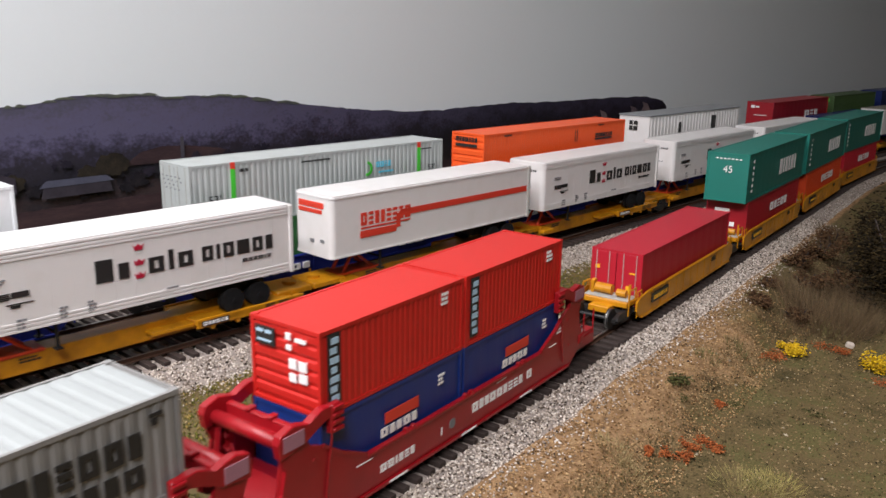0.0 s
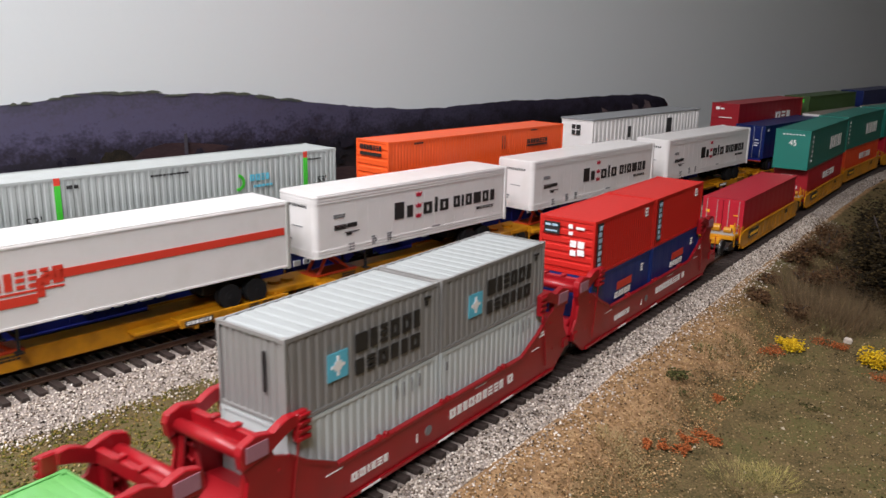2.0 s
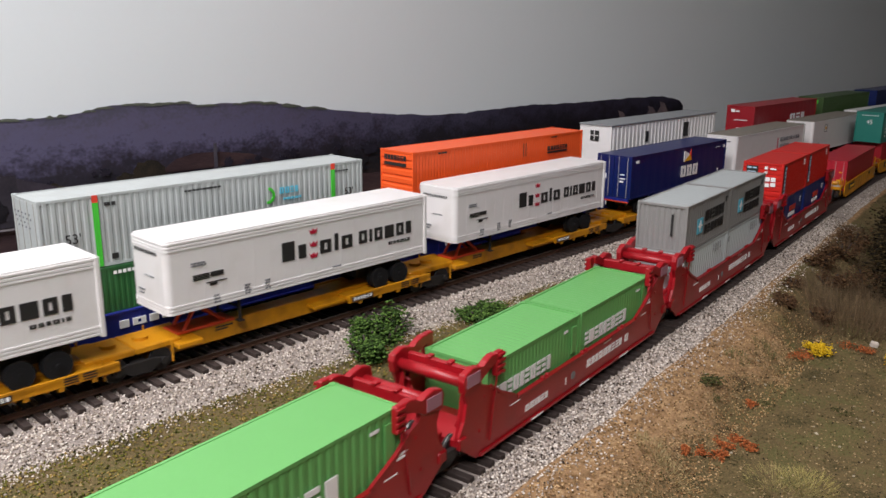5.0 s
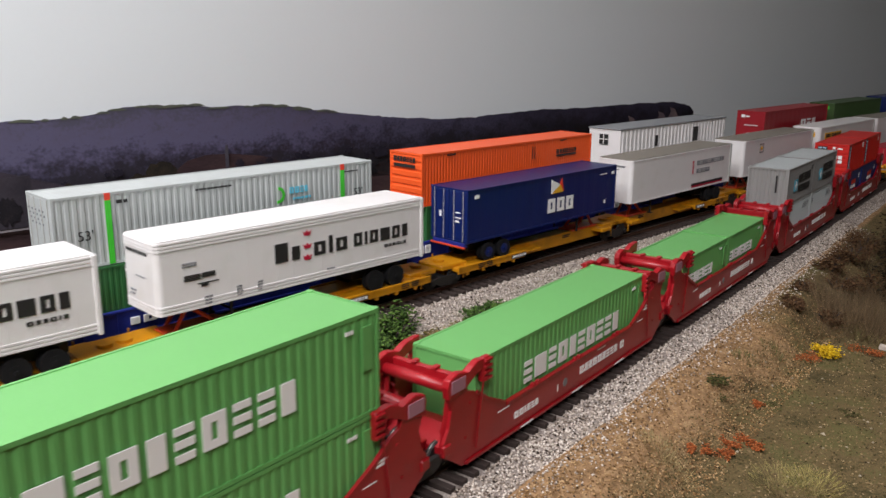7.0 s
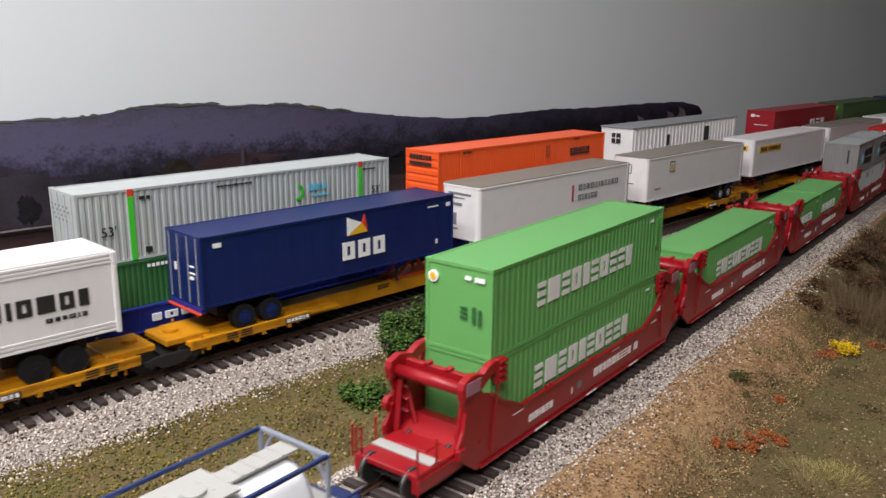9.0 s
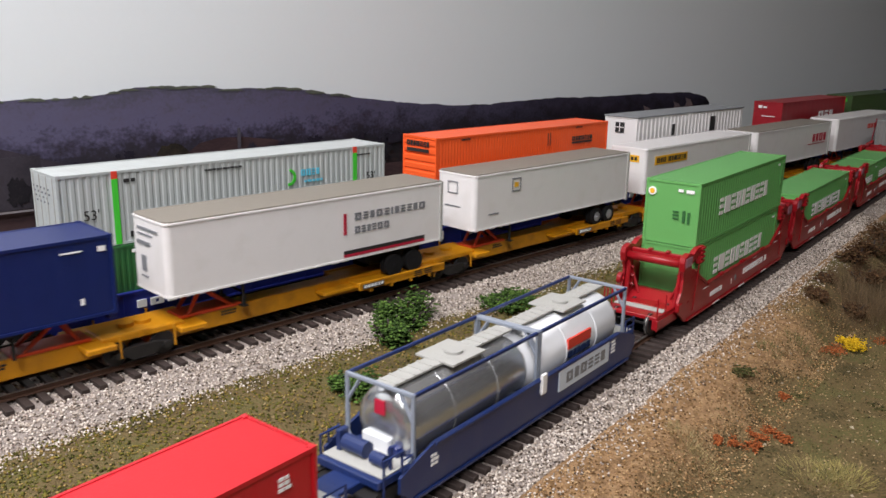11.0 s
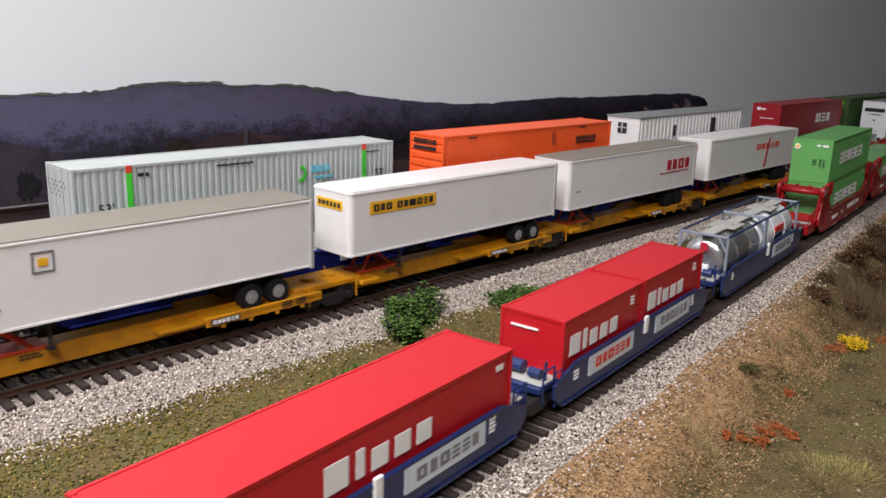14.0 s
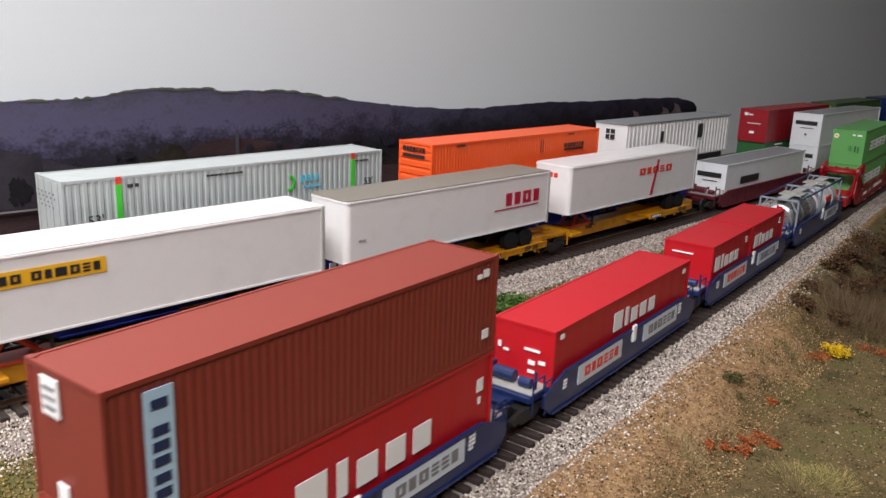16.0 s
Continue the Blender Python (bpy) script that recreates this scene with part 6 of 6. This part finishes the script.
# distance run by the front and the middle train
RUN = [(0, 0, 0), (0.5, 0.0438, 0.0478), (1, 0.0859, 0.0941), (1.5, 0.13, 0.1417), (2, 0.1727, 0.1909), (2.5, 0.2148, 0.2397), (3, 0.2573, 0.285),
       (3.5, 0.3013, 0.3323), (4, 0.344, 0.3799), (4.5, 0.3888, 0.4268), (5, 0.4325, 0.4709), (7.5, 0.6555, 0.7064), (8, 0.7011, 0.7523),
       (8.5, 0.7462, 0.7965), (9, 0.7897, 0.8421), (9.5, 0.836, 0.8891), (12, 1.0531, 1.1191), (12.5, 1.0936, 1.1641), (13, 1.1386, 1.2101),
       (13.5, 1.1837, 1.2564), (14, 1.2272, 1.3032), (14.5, 1.2716, 1.3487), (15, 1.316, 1.3911), (15.5, 1.3596, 1.4341), (16, 1.4057, 1.4778)]
# the back train rolls to a stop
BACK_RUN = [(0, 0), (0.5, 0.0309), (1, 0.0543), (1.5, 0.0760), (2, 0.0896), (2.5, 0.0939), (3, 0.0941), (5, 0.0943), (8, 0.0943), (9.5, 0.0963), (12, 0.0969), (16, 0.0990)]


def motions():
    for ob, line, s, up in RIDERS:
        if line is FRONT:
            rows = [(t, line.at(s + f, 0, up)) for t, f, _ in RUN]
        elif line is MIDDLE:
            rows = [(t, line.at(s - m, 0, up)) for t, _, m in RUN]
        else:
            rows = [(t, line.at(s - b, 0, up)) for t, b in BACK_RUN]
        walk(ob, rows)


# ---- small pieces of the scenery, last ----
ties(FRONT, T_FRONT, -0.05, 1.5)
ties(MIDDLE, T_MIDDLE, -0.15, 1.4)
ties(BACK, T_BACK, 0.0, 0.4)

P = scatter(FRONT, [(0.08, 0.75, 0.0186, 0.039, 20000), (0.12, 0.75, -0.038, -0.0186, 10500), (0.7, 1.25, 0.0158, 0.039, 3500)], 3)
grains("ballast_stones_front", P, np.random.RandomState(1).uniform(0.0004, 0.0008, len(P)), M["stone"], "pale grey granite ballast stones", "ballast", seed=5)
P = scatter(MIDDLE, [(0.02, 0.8, 0.0184, 0.040, 18500), (0.1, 0.7, -0.0158, 0.0158, 3000)], 4)
grains("ballast_stones_middle", P, np.random.RandomState(2).uniform(0.0004, 0.0008, len(P)), M["stone"], "pale grey granite ballast stones", "ballast", seed=6)


def turf_points(n, x0, x1, y0, y1, seed, keep):
    rs = np.random.RandomState(seed)
    out = []
    while len(out) < n:
        x, y = rs.uniform(x0, x1), y0 + (y1 - y0) * rs.rand() ** 1.3
        d, s = near_line(FRONT, x, y)
        m, _ = near_line(MIDDLE, x, y)
        if keep(d, m, x, y, rs):
            out.append((x, y, land(x, y) + rs.uniform(0.0, 0.0006)))
    return out


def crumbs(name, pts, lo, hi, stops, label, category, seed, per=0.8):
    rs = np.random.RandomState(seed)
    m = mixed(name, stops, 200, fine=1500, bump=0.2, per=per)
    return grains(name, pts, rs.uniform(lo, hi, len(pts)), m, label, category, seed=seed)


right = lambda d, m, x, y, rs: d > 0.052
bank = lambda d, m, x, y, rs: 0.033 < d < 0.075 and rs.rand() > (y - 0.44) / 0.12
between = lambda d, m, x, y, rs: d < -0.035 and m > 0.034
crumbs("turf_crumbs", turf_points(24000, 0.03, 0.20, 0.16, 0.75, 11, right), 0.00025, 0.0006,
       [(0.1, lin(40, 32, 21)), (0.3, lin(84, 78, 44)), (0.5, lin(114, 97, 66)), (0.72, lin(140, 118, 84)), (0.95, lin(184, 162, 126))], "olive and tan turf crumbs", "turf", 12)
crumbs("bank_crumbs", turf_points(9000, 0.03, 0.10, 0.16, 0.75, 13, bank), 0.00025, 0.0006,
       [(0.05, lin(58, 40, 24)), (0.3, lin(124, 94, 60)), (0.65, lin(170, 136, 94)), (0.92, lin(200, 170, 128))], "tan dirt crumbs on the bank", "dirt", 14)
crumbs("meadow_crumbs", turf_points(11000, -0.16, -0.02, 0.08, 0.75, 15, between), 0.0003, 0.0008,
       [(0.1, lin(48, 44, 20)), (0.3, lin(84, 86, 34)), (0.55, lin(108, 102, 44)), (0.78, lin(126, 106, 54)), (0.95, lin(172, 146, 92))], "olive and straw turf crumbs", "turf", 16)
crumbs("pale_pebbles", turf_points(260, 0.05, 0.2, 0.16, 0.65, 17, right), 0.0004, 0.0010,
       [(0.1, lin(120, 108, 88)), (0.9, lin(180, 168, 146))], "scattered pale pebbles", "pebbles", 18)
crumbs("meadow_pebbles", turf_points(350, -0.16, -0.02, 0.08, 0.65, 19, between), 0.0004, 0.0009,
       [(0.1, lin(120, 104, 72)), (0.9, lin(176, 156, 116))], "scattered pale pebbles", "pebbles", 20)


spill = lambda d, m, x, y, rs: 0.033 < d < 0.033 + 0.014 * rs.rand() ** 2 + 0.006 * abs(noise.noise((x * 60, y * 60, 2)))
P = turf_points(2600, 0.03, 0.06, 0.14, 0.75, 23, spill)
grains("spilled_ballast", P, np.random.RandomState(8).uniform(0.0003, 0.0007, len(P)), M["stone"], "pale ballast stones spilled on the bank", "ballast", seed=24)
spill = lambda d, m, x, y, rs: m > 0.034 and m < 0.036 + 0.016 * rs.rand() ** 2 and d < -0.03
P = turf_points(2400, -0.16, -0.06, 0.06, 0.75, 25, spill)
grains("strewn_ballast", P, np.random.RandomState(9).uniform(0.0003, 0.0007, len(P)), M["stone"], "pale ballast stones strewn along the meadow edge", "ballast", seed=26)


def clump(name, x, y, r, h, n, stops, label, category, seed, size=(0.0005, 0.0015), squash=1.0, stems=0, base=None):
    """A foam or leaf bush: many small crumbs over an uneven dome, on short twigs."""
    rs = np.random.RandomState(seed)
    z0 = land(x, y) if base is None else base
    t = thing(name, label, category)
    t.matrix_world = pose(x, y, z0)
    lumps = [(rs.uniform(-0.6, 0.6) * r, rs.uniform(-0.6, 0.6) * r, rs.uniform(0.15, 0.62) * h, rs.uniform(0.3, 0.52)) for _ in range(11)]
    pts = []
    while len(pts) < n:
        lx, ly, lz, q = lumps[rs.randint(len(lumps))]
        v = rs.normal(size=3)
        v /= np.linalg.norm(v)
        k = rs.uniform(0.35, 1.15) * q
        p = (lx + v[0] * k * r, ly + v[1] * k * r, lz + v[2] * k * h * squash)
        if p[2] > -0.001:
            pts.append(p)
    m = mixed(name + "_leaves", stops, 160, fine=1200, bump=0.3, per=0.55)
    grains("leaves", pts, rs.uniform(*size, n), m, "", "", flat=0.45, seed=seed, parent=t)
    if stems:
        for i in range(stems):
            a, q = rs.uniform(0, 2 * np.pi), rs.uniform(0.2, 0.8)
            bm = rod(bmesh.new(), (0.1 * r * math.cos(a), 0.1 * r * math.sin(a), -0.001), (q * r * math.cos(a), q * r * math.sin(a), rs.uniform(0.4, 0.85) * h), 0.0005, 5)
            part("twig", bm, M["tie"], t)
    return t


def tuft(name, x, y, r, h, n, rgb, label, seed, lean=0.5):
    """A tuft of static grass: thin tapered blades."""
    rs = np.random.RandomState(seed)
    bm = bmesh.new()
    for i in range(n):
        a, q = rs.uniform(0, 2 * np.pi), r * math.sqrt(rs.rand())
        px, py = q * math.cos(a), q * math.sin(a)
        z = land(x + px, y + py) - land(x, y)
        tip = Vector((px + rs.normal() * lean * h * 0.5 + 0.4 * px, py + rs.normal() * lean * h * 0.5 + 0.4 * py, z + h * rs.uniform(0.5, 1.0)))
        b = rs.uniform(0, np.pi)
        w = 0.00016
        v = [bm.verts.new((px + w * math.cos(b), py + w * math.sin(b), z - 0.0004)), bm.verts.new((px - w * math.cos(b), py - w * math.sin(b), z - 0.0004)),
             bm.verts.new((px - w * math.sin(b), py + w * math.cos(b), z - 0.0004)), bm.verts.new(tip)]
        bm.faces.new((v[0], v[1], v[3]))
        bm.faces.new((v[1], v[2], v[3]))
        bm.faces.new((v[2], v[0], v[3]))
    t = thing(name, label, "grass")
    t.matrix_world = pose(x, y, land(x, y))
    part("grass", bm, mat(name + "_grass", rgb, 0.8, var=0.3, scale=300, bump=0, per=0.35), t)["kind"] = "stuff"
    return t


GREEN = [(0.15, lin(34, 48, 22)), (0.45, lin(60, 86, 36)), (0.75, lin(92, 122, 54)), (0.95, lin(128, 150, 76))]
OLIVE = [(0.15, lin(18, 15, 10)), (0.4, lin(40, 33, 20)), (0.65, lin(64, 52, 30)), (0.9, lin(92, 76, 45))]
WEED = [(0.15, lin(40, 40, 24)), (0.5, lin(76, 76, 42)), (0.85, lin(108, 104, 60))]
RUST = [(0.15, lin(96, 54, 28)), (0.5, lin(166, 88, 46)), (0.85, lin(196, 124, 74))]
GOLD = [(0.1, lin(150, 112, 20)), (0.4, lin(214, 172, 24)), (0.8, lin(240, 206, 50))]
DRY = [(0.15, lin(52, 36, 24)), (0.5, lin(84, 60, 40)), (0.85, lin(116, 88, 60))]
clump("green_bush", -0.0968, 0.2985, 0.021, 0.016, 2000, GREEN, "small dark green foam bush on the meadow", "bush", 31, stems=6)
clump("green_bush", -0.0775, 0.3590, 0.020, 0.009, 1300, GREEN, "low green foam bush on the meadow", "bush", 32, stems=3)
clump("green_bush", -0.0620, 0.225, 0.013, 0.009, 800, GREEN, "low green foam bush on the meadow", "bush", 33, stems=3)
clump("green_bush", -0.0860, 0.274, 0.014, 0.012, 900, GREEN, "low green foam bush on the meadow", "bush", 30, stems=3)
clump("shrub", 0.117, 0.600, 0.046, 0.076, 7500, OLIVE, "large olive brown autumn shrub", "shrub", 34, size=(0.0008, 0.0019), stems=16)
clump("shrub", 0.150, 0.545, 0.036, 0.055, 3000, OLIVE, "large olive brown autumn shrub", "shrub", 35, size=(0.0008, 0.0019), stems=12)
clump("shrub", 0.102, 0.76, 0.05, 0.080, 4200, OLIVE, "large olive brown autumn shrub", "shrub", 36, size=(0.0009, 0.002), stems=12)
clump("shrub", 0.086, 0.690, 0.030, 0.050, 2600, OLIVE, "olive brown autumn shrub on the bank", "shrub", 54, size=(0.0008, 0.0018), stems=8)
for i, (x, y, r, h) in enumerate(((0.0500, 0.640, 0.016, 0.013), (0.0560, 0.580, 0.014, 0.010), (0.0640, 0.520, 0.013, 0.008), (0.0500, 0.690, 0.016, 0.014), (0.0760, 0.610, 0.018, 0.016), (0.0470, 0.500, 0.008, 0.005))):
    clump("dry_bush", x, y, r, h, 520, DRY, "dry brown bush on the bank", "bush", 70 + i, stems=4)
clump("dry_bush", 0.046, 0.60, 0.012, 0.012, 500, DRY, "dry brown bush on the bank", "bush", 37, stems=4)
clump("dry_bush", 0.043, 0.535, 0.008, 0.006, 260, DRY, "dry brown bush on the bank", "bush", 38, stems=3)
clump("yellow_flowers", 0.0750, 0.465, 0.0100, 0.0062, 480, GOLD, "clump of bright yellow flowers", "flowers", 39, size=(0.0005, 0.0010))
clump("yellow_flowers", 0.1170, 0.480, 0.0115, 0.011, 520, GOLD, "clump of bright yellow flowers", "flowers", 40, size=(0.0005, 0.0010))
for i, (x, y, r) in enumerate(((0.0675, 0.448, 0.008), (0.0720, 0.455, 0.006), (0.0873, 0.488, 0.009), (0.0960, 0.495, 0.006), (0.0689, 0.324, 0.0060), (0.0735, 0.331, 0.0065), (0.0780, 0.331, 0.0050), (0.0645, 0.310, 0.0055), (0.0700, 0.315, 0.0045), (0.0600, 0.303, 0.0035), (0.0665, 0.372, 0.004), (0.1205, 0.462, 0.009))):
    clump("rust_flowers", x, y, r, 0.0030, 170, RUST, "low sparse clump of rust-red flowers", "flowers", 41 + i, size=(0.0003, 0.0007))
clump("green_weeds", 0.0490, 0.361, 0.008, 0.0035, 220, WEED, "low dark green weeds", "weeds", 52, size=(0.0004, 0.0009))
for i, (x, y, r) in enumerate(((0.0700, 0.379, 0.007), (0.0560, 0.352, 0.006), (0.1020, 0.398, 0.006))):
    clump("green_weeds", x, y, r, 0.0018, 70, WEED, "low dark green weeds", "weeds", 53 + i, size=(0.0003, 0.0007))
STRAW = lin(146, 130, 88)
for i, (x, y, r, h, n, rgb) in enumerate((
    (0.0605, 0.283, 0.009, 0.0028, 260, STRAW), (0.0520, 0.287, 0.007, 0.0032, 190, STRAW), (0.0960, 0.313, 0.012, 0.0030, 420, lin(140, 128, 78)), (0.1040, 0.322, 0.010, 0.0034, 300, lin(146, 134, 76)),
    (0.0780, 0.530, 0.026, 0.022, 700, lin(104, 84, 58)), (0.064, 0.55, 0.018, 0.016, 360, lin(92, 76, 52)), (0.098, 0.55, 0.018, 0.018, 320, lin(96, 80, 54)), (0.070, 0.60, 0.022, 0.014, 420, lin(88, 70, 46)), (0.058, 0.66, 0.020, 0.012, 380, lin(84, 66, 44)), (0.050, 0.72, 0.018, 0.012, 300, lin(84, 66, 44)), (0.060, 0.495, 0.016, 0.008, 320, lin(104, 84, 56)), (0.088, 0.585, 0.018, 0.020, 380, lin(92, 74, 50)), (0.050, 0.40, 0.006, 0.004, 90, lin(90, 92, 50)), (0.056, 0.43, 0.006, 0.005, 90, lin(96, 92, 52)))):
    tuft("grass_tuft", x, y, r, h, n, rgb, "tuft of dry straw-coloured grass", 60 + i)
rock = link("stone", boxes((-0.0022, 0.0022, -0.0015, 0.0015, -0.001, 0.0026), bevel=0.0007), M["stone"])
rock.matrix_world = pose(0.0973, 0.506, land(0.0973, 0.506) + 0.0006, 8, 12, 25)
tagged(rock, "small pale stone lying in the grass", "stone")

motions()
